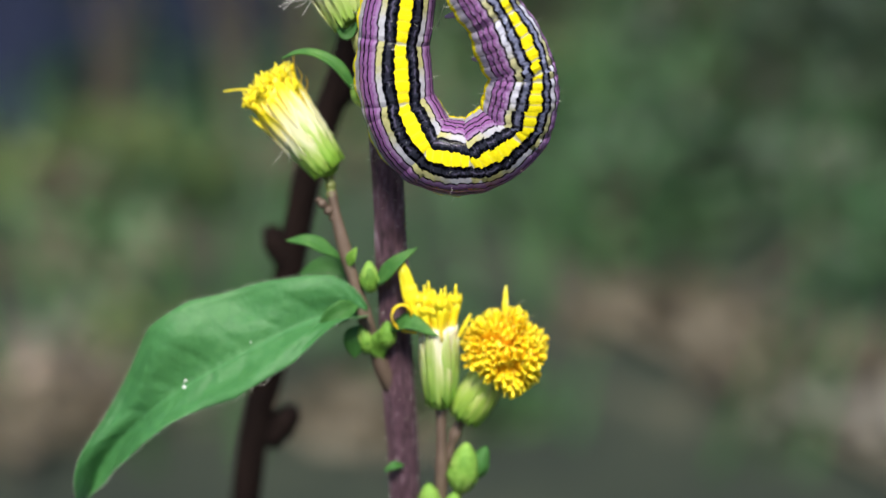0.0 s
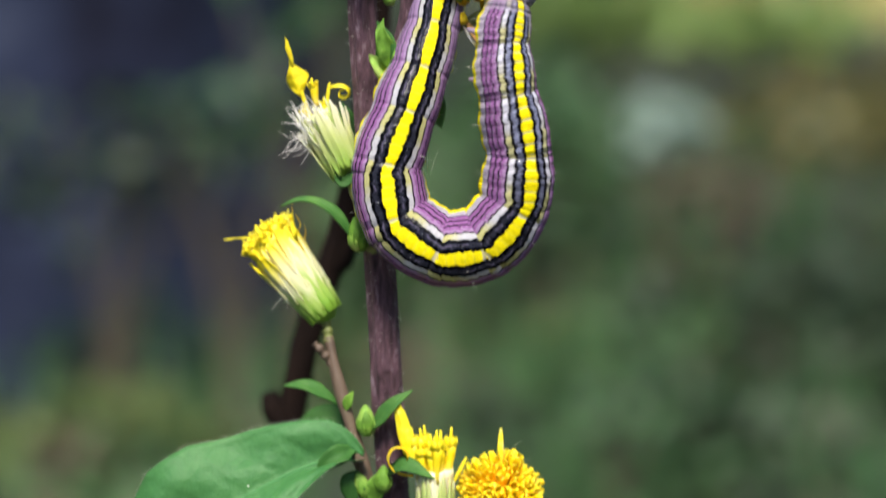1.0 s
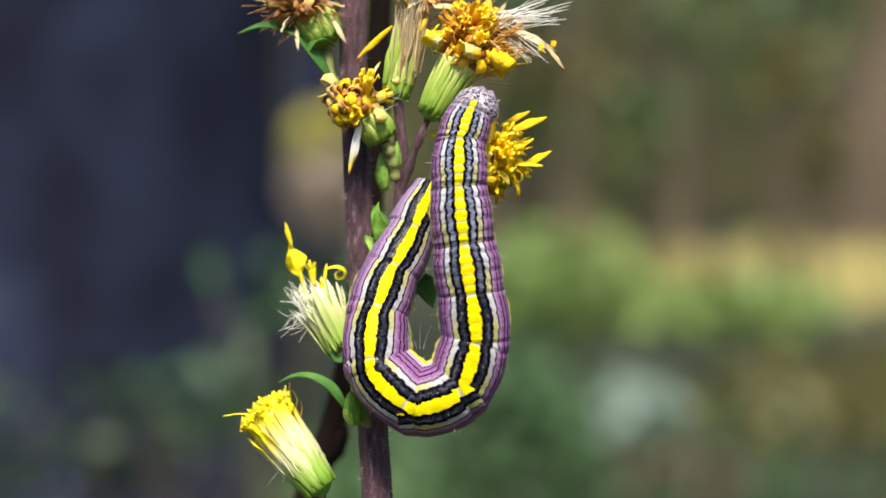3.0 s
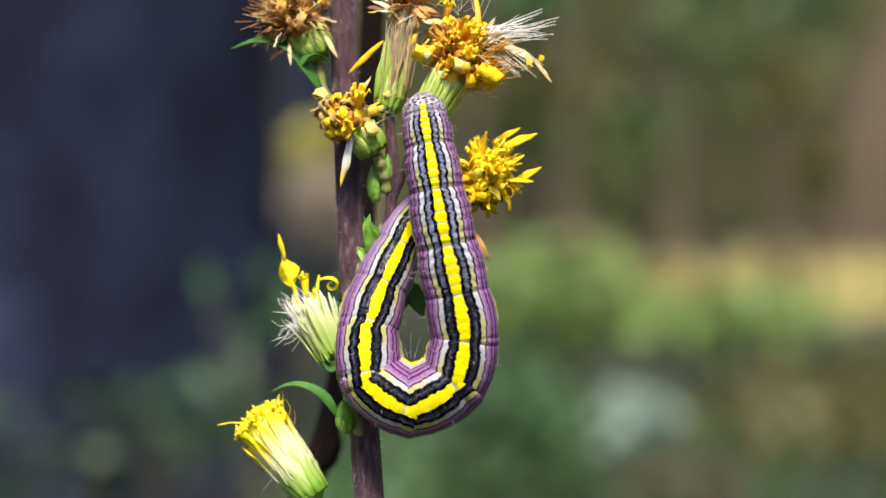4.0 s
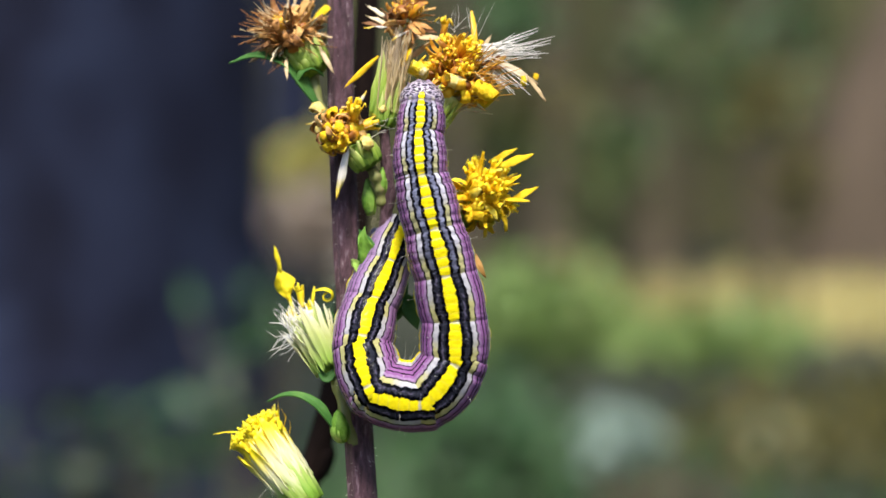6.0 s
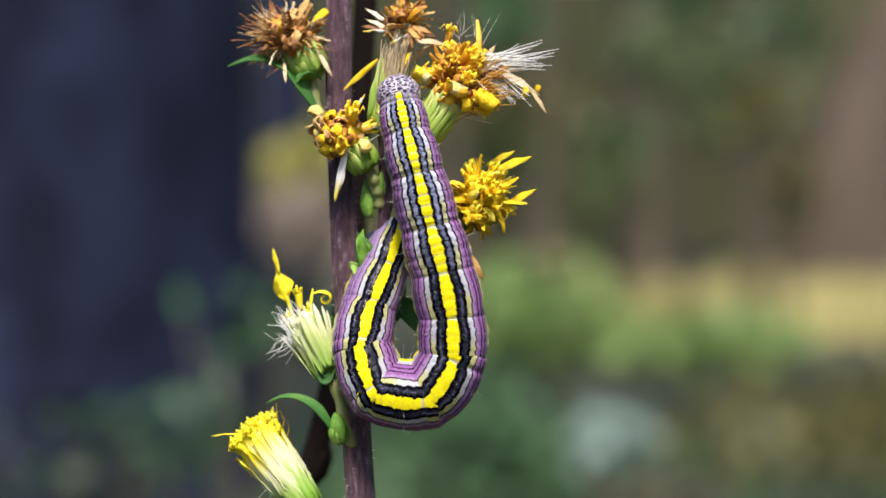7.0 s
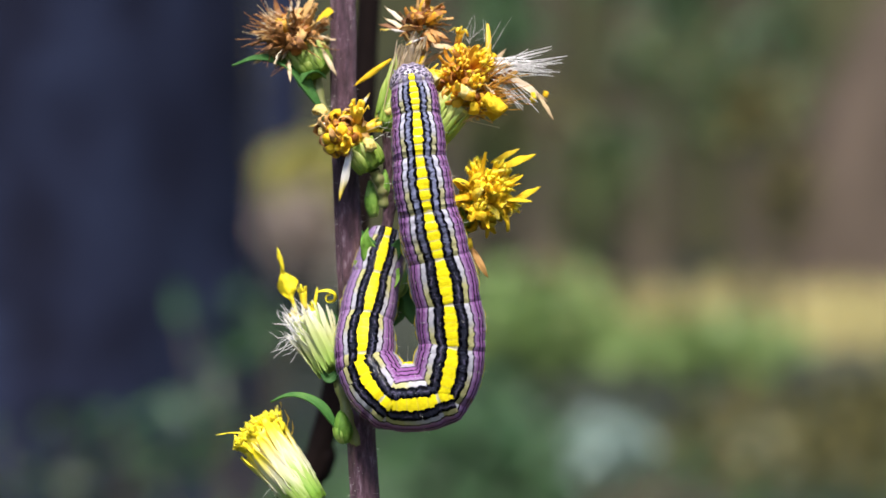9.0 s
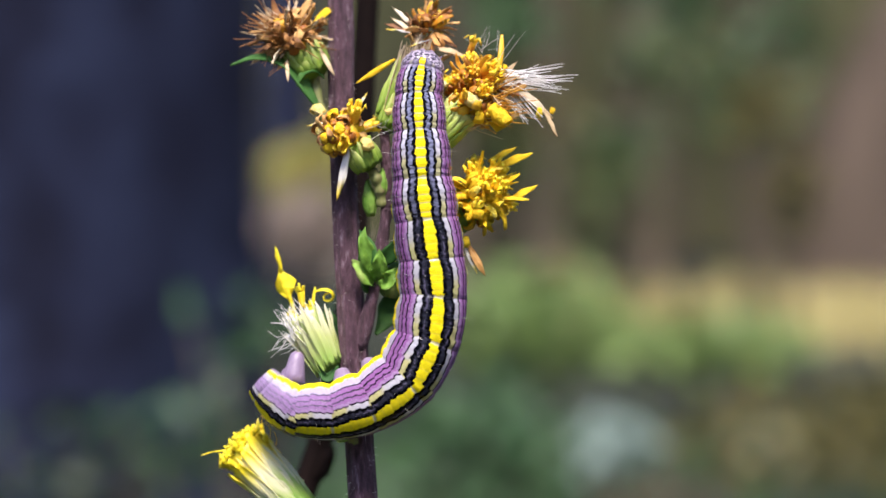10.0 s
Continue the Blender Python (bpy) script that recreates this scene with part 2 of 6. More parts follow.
M_BUD = surface("fresh_green_bud", [(0.07, 0.16, 0.018), (0.13, 0.28, 0.035), (0.23, 0.40, 0.07), (0.36, 0.46, 0.13)], 500, 2400, 0.6, 0.6, 0.00016, vary=0.25, through_light=0.1, gloss=0.25)
M_BRACT = lengthwise("green_striped_bract", [(0.0, (0.13, 0.29, 0.02)), (0.35, (0.30, 0.43, 0.07)), (0.62, (0.70, 0.70, 0.36)), (1.0, (0.80, 0.76, 0.48))], 4.6 * MM, 1300, vary=0.3)
M_BRACT_GREEN = lengthwise("green_bract", [(0.0, (0.12, 0.25, 0.020)), (0.5, (0.28, 0.42, 0.055)), (1.0, (0.50, 0.55, 0.18))], 4.6 * MM, 1700, 0.65, vary=0.3, streak=0.7, bump=0.7)
M_BRACT_WHITE = lengthwise("cream_white_bract", [(0.0, (0.13, 0.28, 0.03)), (0.5, (0.30, 0.45, 0.09)), (0.8, (0.52, 0.58, 0.23)), (1.0, (0.78, 0.75, 0.50))], 4.6 * MM, 1300, vary=0.4, streak=0.8)
M_BRACT_GOLD = lengthwise("green_to_yellow_bract", [(0.0, (0.20, 0.40, 0.04)), (0.28, (0.38, 0.54, 0.12)), (0.48, (0.72, 0.73, 0.40)), (0.7, (0.84, 0.78, 0.38)), (1.0, (0.90, 0.74, 0.05))], 4.6 * MM, 1500, vary=0.25, streak=0.6)
M_FLORET = lengthwise("yellow_floret", [(0.0, (0.82, 0.66, 0.14)), (0.5, (0.90, 0.68, 0.008)), (1.0, (0.93, 0.77, 0.015))], 2.6 * MM, 900, vary=0.4)
M_FLORET_GOLD = lengthwise("golden_floret", [(0.0, (0.72, 0.40, 0.02)), (0.55, (0.88, 0.54, 0.004)), (0.8, (0.92, 0.66, 0.006)), (1.0, (0.94, 0.76, 0.02))], 2.6 * MM, 1600, vary=0.35, streak=0.5)
M_FLORET_DRY = lengthwise("rusty_dry_floret", [(0.0, (0.36, 0.17, 0.035)), (0.4, (0.46, 0.16, 0.010)), (0.7, (0.78, 0.42, 0.010)), (1.0, (0.90, 0.60, 0.018))], 2.6 * MM, 1200, vary=0.7, streak=0.5)
M_FLORET_BROWN = lengthwise("brown_dead_floret", [(0.0, (0.22, 0.13, 0.05)), (0.5, (0.30, 0.14, 0.035)), (1.0, (0.48, 0.28, 0.10))], 2.6 * MM, 900, vary=0.8)
M_RAY = surface("yellow_ray", [(0.76, 0.42, 0.004), (0.92, 0.58, 0.006), (0.95, 0.68, 0.015), (0.95, 0.78, 0.14)], 900, 3200, 0.55, 0.8, 0.0003, vary=0.25, through_light=0.1, gloss=0.3)
M_LEMON = surface("lemon_yellow_ray", [(0.66, 0.48, 0.004), (0.82, 0.68, 0.008), (0.88, 0.78, 0.03), (0.90, 0.84, 0.25)], 900, 3200, 0.5, 0.6, 0.0003, vary=0.2, through_light=0.1, gloss=0.3)
M_RAY_ORANGE = surface("orange_ray", [(0.28, 0.09, 0.006), (0.62, 0.27, 0.008), (0.88, 0.53, 0.02)], 700, 2200, 0.5, 0.5, 0.0002, vary=0.5, through_light=0.15)
M_RAY_RUST = surface("rust_brown_ray", [(0.19, 0.075, 0.018), (0.44, 0.20, 0.046), (0.64, 0.39, 0.13)], 500, 2200, 0.6, 0.4, 0.0002, vary=0.6)
M_STRAW = surface("straw_dry_bract", [(0.42, 0.30, 0.15), (0.62, 0.48, 0.28), (0.78, 0.70, 0.54)], 500, 2600, 0.6, 0.4, 0.0001, vary=0.3)
M_WITHER = lengthwise("withered_white_to_yellow", [(0.0, (0.50, 0.40, 0.24)), (0.2, (0.80, 0.78, 0.70)), (0.55, (0.62, 0.60, 0.52)), (0.75, (0.85, 0.66, 0.10)), (1.0, (0.84, 0.50, 0.01))], 4.2 * MM, 1500, vary=0.1, streak=0.5)
M_PALE_RAY = surface("bleached_yellow_ray", [(0.78, 0.52, 0.03), (0.84, 0.68, 0.20), (0.86, 0.80, 0.55)], 900, 3200, 0.5, 0.7, 0.0003, through_light=0.2)
M_FIBRE = lengthwise("straw_fibre", [(0.0, (0.28, 0.34, 0.07)), (0.4, (0.44, 0.36, 0.16)), (1.0, (0.54, 0.42, 0.27))], 6 * MM, 900, vary=0.3, streak=0.8)
M_STRAP = lengthwise("cream_to_yellow_strap", [(0.0, (0.50, 0.56, 0.20)), (0.3, (0.84, 0.82, 0.50)), (0.6, (0.90, 0.80, 0.24)), (0.85, (0.92, 0.76, 0.02)), (1.0, (0.92, 0.72, 0.01))], 5 * MM, 1500, vary=0.25, streak=0.4)
M_STRAP_PALE = lengthwise("green_to_white_strap", [(0.0, (0.26, 0.42, 0.07)), (0.45, (0.50, 0.58, 0.20)), (0.75, (0.76, 0.75, 0.45)), (1.0, (0.82, 0.80, 0.60))], 5 * MM, 1500, vary=0.35, streak=0.5)
M_PAPPUS = surface("white_seed_hair", [(0.82, 0.81, 0.79), (0.92, 0.91, 0.89)], 300, 2000, 0.5, 0.1, 0.00002)


# ---- builders ----
def mesh_of(name, bm, material, smooth=True):
    bmesh.ops.recalc_face_normals(bm, faces=bm.faces)
    me = bpy.data.meshes.new(name)
    bm.to_mesh(me)
    bm.free()
    me.materials.append(material)
    if smooth:
        for p in me.polygons:
            p.use_smooth = True
    return me


def part(name, bm, material, parent, label="", m=None, kind=""):
    """One mesh object under a thing or a part; bm may be a finished mesh that pieces share."""
    me = bm if isinstance(bm, bpy.types.Mesh) else mesh_of(name, bm, material)
    ob = new(name, me)
    ob.parent = parent
    if m is not None:
        ob.matrix_basis = m
    return tagged(ob, label, kind=kind)


def frame_on(axis, lean=(0, -1, 0.01)):
    """A turn whose z lies along axis and whose y leans the given way."""
    z = Vector(axis).normalized()
    y = Vector(lean) - Vector(lean).dot(z) * z
    if y.length < 1e-4:
        y = Vector((1, 0, 0)) - z.x * z
    y.normalize()
    return Matrix((y.cross(z), y, z)).transposed()


def placed(p, axis=(0, 0, 1), lean=(0, -1, 0.01), spin=0.0, scale=(1, 1, 1)):
    """A pose from a place and the way in which z points."""
    turn = frame_on(axis, lean).to_4x4() @ Matrix.Rotation(spin, 4, "Z")
    return Matrix.Translation(p) @ turn @ Matrix.Diagonal((*scale, 1))


def bend(points, steps):
    """Even points on a smooth line through the given ones (Catmull-Rom)."""
    p = [Vector(q) for q in points]
    p = [2 * p[0] - p[1], *p, 2 * p[-1] - p[-2]]
    fine = []
    for i in range(1, len(p) - 2):
        a, b, c, d = p[i - 1:i + 3]
        for j in range(24):
            s = j / 24
            fine.append(0.5 * (2 * b + (c - a) * s + (2 * a - 5 * b + 4 * c - d) * s * s + (3 * b - a - 3 * c + d) * s ** 3))
    fine.append(p[-2])
    run = [0.0]
    for a, b in zip(fine, fine[1:]):
        run.append(run[-1] + (b - a).length)
    out, k = [], 0
    for i in range(steps + 1):
        want = run[-1] * i / steps
        while k < len(run) - 2 and run[k + 1] < want:
            k += 1
        s = (want - run[k]) / max(1e-9, run[k + 1] - run[k])
        out.append(fine[k].lerp(fine[k + 1], min(1, s)))
    return out


def tube(bm, line, radius, sides=10, flute=0.0, flutes=7, rough=0.0, caps=True):
    """A tube along a line; radius: a number or a function of 0..1; flute: depth of lengthwise ribs."""
    rings, side = [], None
    n = len(line)
    for i, p in enumerate(line):
        way = (line[min(n - 1, i + 1)] - line[max(0, i - 1)]).normalized()
        if side is None:
            side = way.orthogonal().normalized()
        side = (side - side.dot(way) * way).normalized()
        up = way.cross(side)
        r = radius(i / (n - 1)) if callable(radius) else radius
        ring = []
        for k in range(sides):
            a = 2 * math.pi * k / sides
            q = r * (1 + flute * math.cos(flutes * a) + rough * noise.noise(Vector((math.cos(a) * 2, math.sin(a) * 2, i * 0.35))))
            ring.append(bm.verts.new(p + q * (math.cos(a) * side + math.sin(a) * up)))
        rings.append(ring)
    for a, b in zip(rings, rings[1:]):
        for k in range(sides):
            bm.faces.new((a[k], a[(k + 1) % sides], b[(k + 1) % sides], b[k]))
    if caps:
        bm.faces.new(rings[0][::-1])
        bm.faces.new(rings[-1])


def blade(bm, line, width, normal, fold=0.0, thick=0.00012, across=6, wave=0.0, seed=0.0, sides=(1.0, 1.0), veins=0.0):
    """A thin leaf along a line: width by 0..1, folded up along the midrib, with two sides and a rim."""
    n = len(line)
    tops, lows = [], []
    for i, p in enumerate(line):
        s = i / (n - 1)
        way = (line[min(n - 1, i + 1)] - line[max(0, i - 1)]).normalized()
        nn = normal(s) if callable(normal) else Vector(normal)
        nn = (nn - nn.dot(way) * way).normalized()
        side = way.cross(nn)
        top, low = [], []
        for k in range(across + 1):
            c = 2 * k / across - 1
            q = p + side * (c * width(s) * (sides(s) if callable(sides) else sides)[c > 0]) + nn * (fold * abs(c) * width(s))
            q += nn * (wave * noise.noise(Vector((s * 5 + seed, c * 1.6, seed))) * abs(c))
            q -= nn * veins * max(0.0, math.cos(2 * math.pi * (s * 9 - abs(c) * 1.1))) ** 6 * min(1.0, abs(c) * 5) * (1.15 - abs(c))
            top.append(bm.verts.new(q + nn * thick * 0.5))
            low.append(bm.verts.new(q - nn * thick * 0.5))
        tops.append(top)
        lows.append(low)
    for i in range(n - 1):
        for k in range(across):
            bm.faces.new((tops[i][k], tops[i][k + 1], tops[i + 1][k + 1], tops[i + 1][k]))
            bm.faces.new((lows[i][k], lows[i + 1][k], lows[i + 1][k + 1], lows[i][k + 1]))
        for k in (0, across):
            bm.faces.new((tops[i][k], tops[i + 1][k], lows[i + 1][k], lows[i][k]))
    for i in (0, n - 1):
        for k in range(across):
            bm.faces.new((tops[i][k], lows[i][k], lows[i][k + 1], tops[i][k + 1]))


def lance(most, peak=0.4, base=0.12):
    """A lance-shaped leaf's half width by 0..1."""
    def width(s):
        up = (s / peak) if s < peak else 1 - ((s - peak) / (1 - peak)) ** 1.7
        return most * max(0.03, base + (1 - base) * up if s < peak else up)
    return width


def hairs(name, material, parent, spots, length, thick, label="", droop=0.2, kind="stuff"):
    """Fine three-sided hairs at the given places and ways, in one mesh."""
    bm = bmesh.new()
    for p, way in spots:
        p, way = Vector(p), Vector(way).normalized()
        ln = length * random.uniform(0.6, 1.2)
        bent = (way + Vector((random.uniform(-1, 1), random.uniform(-1, 1), random.uniform(-1, 1))) * droop).normalized()
        line = [p, p + way * ln * 0.5, p + way * ln * 0.5 + bent * ln * 0.5]
        tube(bm, line, lambda s: thick * (1 - 0.8 * s), 3, caps=False)
    return part(name, bm, material, parent, label, kind=kind)


# ---- the plant ----
FOOT = Vector((-0.003, 0.0, 0.0))
plant = new("flowering_plant")
plant.location = FOOT
tagged(plant, "upright wild plant with purple-brown stem and yellow flower heads", "plant")


def P(x, y, z):
    """A place on the plant, from millimetres about the eye's level."""
    return Vector((x, y, z)) * MM + ORIGIN - FOOT


stem_line = bend([P(0, 4, -450), P(0, 2, -250), P(-2.0, 1, -110), P(-4.2, 0.2, -45), P(-4.9, 0, -33), P(-5.4, 0, -25), P(-5.9, 0, -17), P(-6.35, 0, -8),
                  P(-6.7, 0, -3), P(-7.3, 0, 6), P(-7.8, 0, 13), P(-8.1, 0, 20), P(-8.35, 0, 29), P(-8.4, 0, 45), P(-7.5, 0, 70), P(-6, 0, 95)], 420)


def stem_radius(s):
    z = -450 + 545 * s
    r = 1.14 + 0.25 * max(0, -z - 25) / 425 - 0.12 * max(0, z) / 30
    return MM * max(0.35, r + 0.10 * math.exp(-((z + 26) / 3) ** 2) - (0.5 * max(0, z - 35) / 60))


bm = bmesh.new()
tube(bm, stem_line, stem_radius, 72, 0.055, 9, 0.10)
stem = part("stem", bm, M_STEM, plant, "ribbed purple-brown stem")
spots = []
for i in range(1100):
    k = random.randrange(255, 395)
    a = random.uniform(0, 2 * math.pi)
    way = Vector((math.cos(a), math.sin(a), random.uniform(-0.5, 0.3)))
    spots.append((stem_line[k] + Vector((math.cos(a), math.sin(a), 0)) * stem_radius(k / 420) * 0.97 + Vector((0, 0, random.uniform(-0.5, 0.5) * MM)), way))
hairs("stem_hair", M_HAIR, plant, spots, 0.35 * MM, 0.018 * MM, "short pale hairs on the stem")


def twig(name, points, r0, r1, material, label=""):
    bm = bmesh.new()
    tube(bm, bend([P(*p) for p in points], 30), lambda s: MM * (r0 + (r1 - r0) * s + 0.06 * math.sin(s * 19)), 14, 0.04, 5, 0.08)
    return part(name, bm, material, plant, label)


def leaf(name, points, half, normal, material=M_LEAF, fold=0.2, peak=0.4, wave=0.0, label="", parent=None, base=0.12, across=6, sides=(1, 1)):
    bm = bmesh.new()
    line = bend([P(*p) for p in points], 26)
    blade(bm, line, lance(half * MM, peak, base), normal, fold, 0.14 * MM, across, wave * MM, points[0][0], sides)
    return part(name, bm, material, parent or plant, label)


def bud(name, p, axis, long, r, material=M_BUD, label=""):
    """A closed bud: a spindle wrapped by five overlapping bracts."""
    bm = bmesh.new()
    n = 12
    tube(bm, [Vector((0, 0, long * MM * k / n)) for k in range(n + 1)], lambda s: MM * r * max(0.08, math.sin(math.pi * (0.08 + 0.9 * s)) ** 0.7), 12)
    b = part(name, bm, material, plant, label, placed(P(*p), axis))
    bm = bmesh.new()
    line = [Vector((0, -(r * max(0.15, math.sin(math.pi * (0.08 + 0.88 * s)) ** 0.7) + 0.05) * MM, s * long * 0.92 * MM)) for s in [k / 8 for k in range(9)]]
    blade(bm, line, lance(r * 0.72 * MM, 0.4, 0.5), (0, -1, 0), -0.18, 0.08 * MM, 4)
    me = mesh_of("bract", bm, material)
    for k in range(5):
        part("bract", me, material, b, "", Matrix.Rotation(k * 2.4, 4, "Z") @ Matrix.Diagonal((1, 1, 0.75 + 0.06 * k, 1)))
    return b


# meshes that the flower heads share
def floret_mesh(name, material, long=2.6, tube_r=0.2, flare=0.5, curl=0.35):
    """A small tubular flower with five lobes that curl outward."""
    bm = bmesh.new()
    tube(bm, [Vector((0.05 * MM * math.sin(k), 0, long * MM * 0.72 * k / 5)) for k in range(6)], lambda s: MM * (tube_r * (0.7 + 0.6 * s)), 8)
    for k in range(5):
        a = 2 * math.pi * k / 5
        out = Vector((math.cos(a), math.sin(a), 0))
        top = Vector((0, 0, long * MM * 0.68)) + out * tube_r * 1.15 * MM
        line = [top, top + (out * 0.10 + Vector((0, 0, 0.35))) * MM, top + (out * flare * 0.7 + Vector((0, 0, 0.62))) * MM, top + (out * (flare + curl * 0.6) + Vector((0, 0, 0.62 - curl))) * MM]
        blade(bm, line, lambda s: MM * 0.27 * (1 - 0.7 * s * s), lambda s, o=out: (Vector((0, 0, 1)) * s - o * (1 - s)), 0.1, 0.06 * MM, 2)
    # the stamens' column in the middle
    tube(bm, [Vector((0, 0, long * MM * q)) for q in (0.6, 0.8, 0.98, 1.06)], lambda s: MM * tube_r * (0.5 - 0.25 * s), 6)
    return mesh_of(name, bm, material)


FLORET = floret_mesh("floret", M_FLORET, 2.6, 0.36, 0.22, 0.10)
FLORET_GOLD = floret_mesh("floret", M_FLORET_GOLD, 2.5, 0.46, 0.20, 0.35)
FLORET_DRY = floret_mesh("floret", M_FLORET_DRY, 2.4, 0.28, 0.40, 0.5)
FLORET_ROUND = floret_mesh("floret", M_FLORET_GOLD, 2.2, 0.44, 0.15, 0.05)
FLORET_SLIM = floret_mesh("floret", M_FLORET, 3.4, 0.30, 0.06, -0.1)
FLORET_FAT = floret_mesh("floret", M_FLORET_DRY, 2.4, 0.5, 0.2, 0.25)
FLORET_BROWN = floret_mesh("floret", M_FLORET_BROWN, 2.6, 0.15, 0.18, 0.1)


def bract_mesh(material, half=0.42, out=1.0):
    bm = bmesh.new()
    line = [Vector((0, -MM * (0.05 + 0.16 * math.sin(math.pi * s) + out * 0.12 * s), s * 4.6 * MM)) for s in [k / 8 for k in range(9)]]
    blade(bm, line, lance(half * MM, 0.45, 0.6), (0, -1, 0), -0.25, 0.07 * MM, 4)
    return mesh_of("bract", bm, material)


BRACT, BRACT_GREEN, BRACT_WHITE = bract_mesh(M_BRACT), bract_mesh(M_BRACT_GREEN), bract_mesh(M_BRACT_WHITE, 0.52, 1.2)
BRACT_WIDE = bract_mesh(M_BRACT_GOLD, 0.56, 0.9)
BRACT_BROAD = bract_mesh(M_BRACT_GREEN, 0.40, -0.6)


def ray_mesh(name, long, half, curl, material=None, pointed=False, wave=0.0):
    """A strap-shaped ray petal from its base up z; curl: how far it rolls over, in turns."""
    bm = bmesh.new()
    line, p, a = [], Vector((0, 0, 0)), 0.0
    for k in range(15):
        line.append(p.copy())
        a = curl * 2 * math.pi * (k / 14) ** 1.6
        p += Vector((0, -math.sin(a), math.cos(a))) * long * MM / 14
    def nrm(s):
        a = curl * 2 * math.pi * s ** 1.6
        return Vector((0, -math.cos(a), -math.sin(a)))
    if pointed:
        blade(bm, line, lambda s: MM * half * max(0.06, math.sin(math.pi * min(1, 0.06 + 0.94 * s)) ** (0.8 if half < 0.9 else 1.7)), nrm, 0.22 if half < 0.9 else 0.7, 0.06 * MM, 6, wave * MM, long)
        return mesh_of(name, bm, material or M_RAY)
    blade(bm, line, lambda s: MM * half * (0.45 + 0.55 * math.sin(math.pi * min(1, 0.15 + s * 0.8))) * (1 if s < 0.9 else 0.75), nrm, 0.3, 0.06 * MM, 6, max(wave, 0.4) * half * MM, long + curl)
    return mesh_of(name, bm, material or M_RAY)


STRAP = ray_mesh("strap", 5.0, 0.50, 0.02, M_STRAP)
STRAP_PALE = ray_mesh("strap", 5.0, 0.40, 0.02, M_STRAP_PALE, True, 0.2)
RAY_BENT = ray_mesh("ray", 3.6, 0.5, 0.28)
RAY_CURLED = ray_mesh("ray", 4.6, 0.55, 1.15)
RAY_HOOK = ray_mesh("ray", 5.4, 0.36, 0.85)
NARROW_ORANGE = ray_mesh("ray", 4.2, 0.26, 0.1, M_RAY_ORANGE)
RAY_NARROW = ray_mesh("ray", 4.2, 0.32, 0.06)
RAY_WHITE = ray_mesh("ray", 4.2, 0.28, 0.07, M_WITHER, True, 0.35)
RAY_BROAD = ray_mesh("ray", 2.9, 0.95, 0.14, M_LEMON, True, 0.5)
LEMON_LONG = ray_mesh("ray", 4.2, 0.42, 0.05, M_LEMON, True, 0.25)
LEMON_NARROW = ray_mesh("ray", 4.2, 0.32, 0.06, M_LEMON)
LEMON_CURL = ray_mesh("ray", 4.6, 0.55, 1.15, M_LEMON)
LEMON_STRAIGHT = ray_mesh("ray", 4.5, 0.5, 0.04, M_LEMON)
RAY_SLIM = ray_mesh("ray", 4.2, 0.26, 0.05, None, True, 0.1)
RAY_LONG = ray_mesh("ray", 4.2, 0.42, 0.05, None, True, 0.25)
PETAL_ROLL = ray_mesh("ray", 5.2, 0.95, 1.05, None, False, 0.25)
PETAL_PALE = ray_mesh("ray", 4.6, 0.8, 0.95, M_PALE_RAY, False, 0.3)
STRIP_GREEN = ray_mesh("green_bract", 4.6, 0.42, 0.03, M_BRACT_GREEN, True, 0.2)
CURL_PALE = ray_mesh("curled_ray", 3.6, 0.6, 1.0, M_PALE_RAY)
CURL_RUST = ray_mesh("curled_floret", 3.2, 0.4, 0.6, M_RAY_RUST, True, 0.4)
CURL_GOLD = ray_mesh("curled_floret", 3.2, 0.5, 0.75)
CURL_ORANGE = ray_mesh("curled_floret", 3.2, 0.42, 0.9, M_RAY_ORANGE)
BENT_ORANGE = ray_mesh("bent_floret", 2.8, 0.36, 0.22, M_RAY_ORANGE)
SPIKE_RUST = ray_mesh("dry_floret", 3.0, 0.3, 0.1, M_RAY_RUST, True, 0.3)
SPIKE_STRAW = ray_mesh("dry_floret", 3.0, 0.22, 0.06, M_STRAW, True, 0.3)
BENT_YELLOW = ray_mesh("bent_floret", 3.0, 0.36, 0.2)


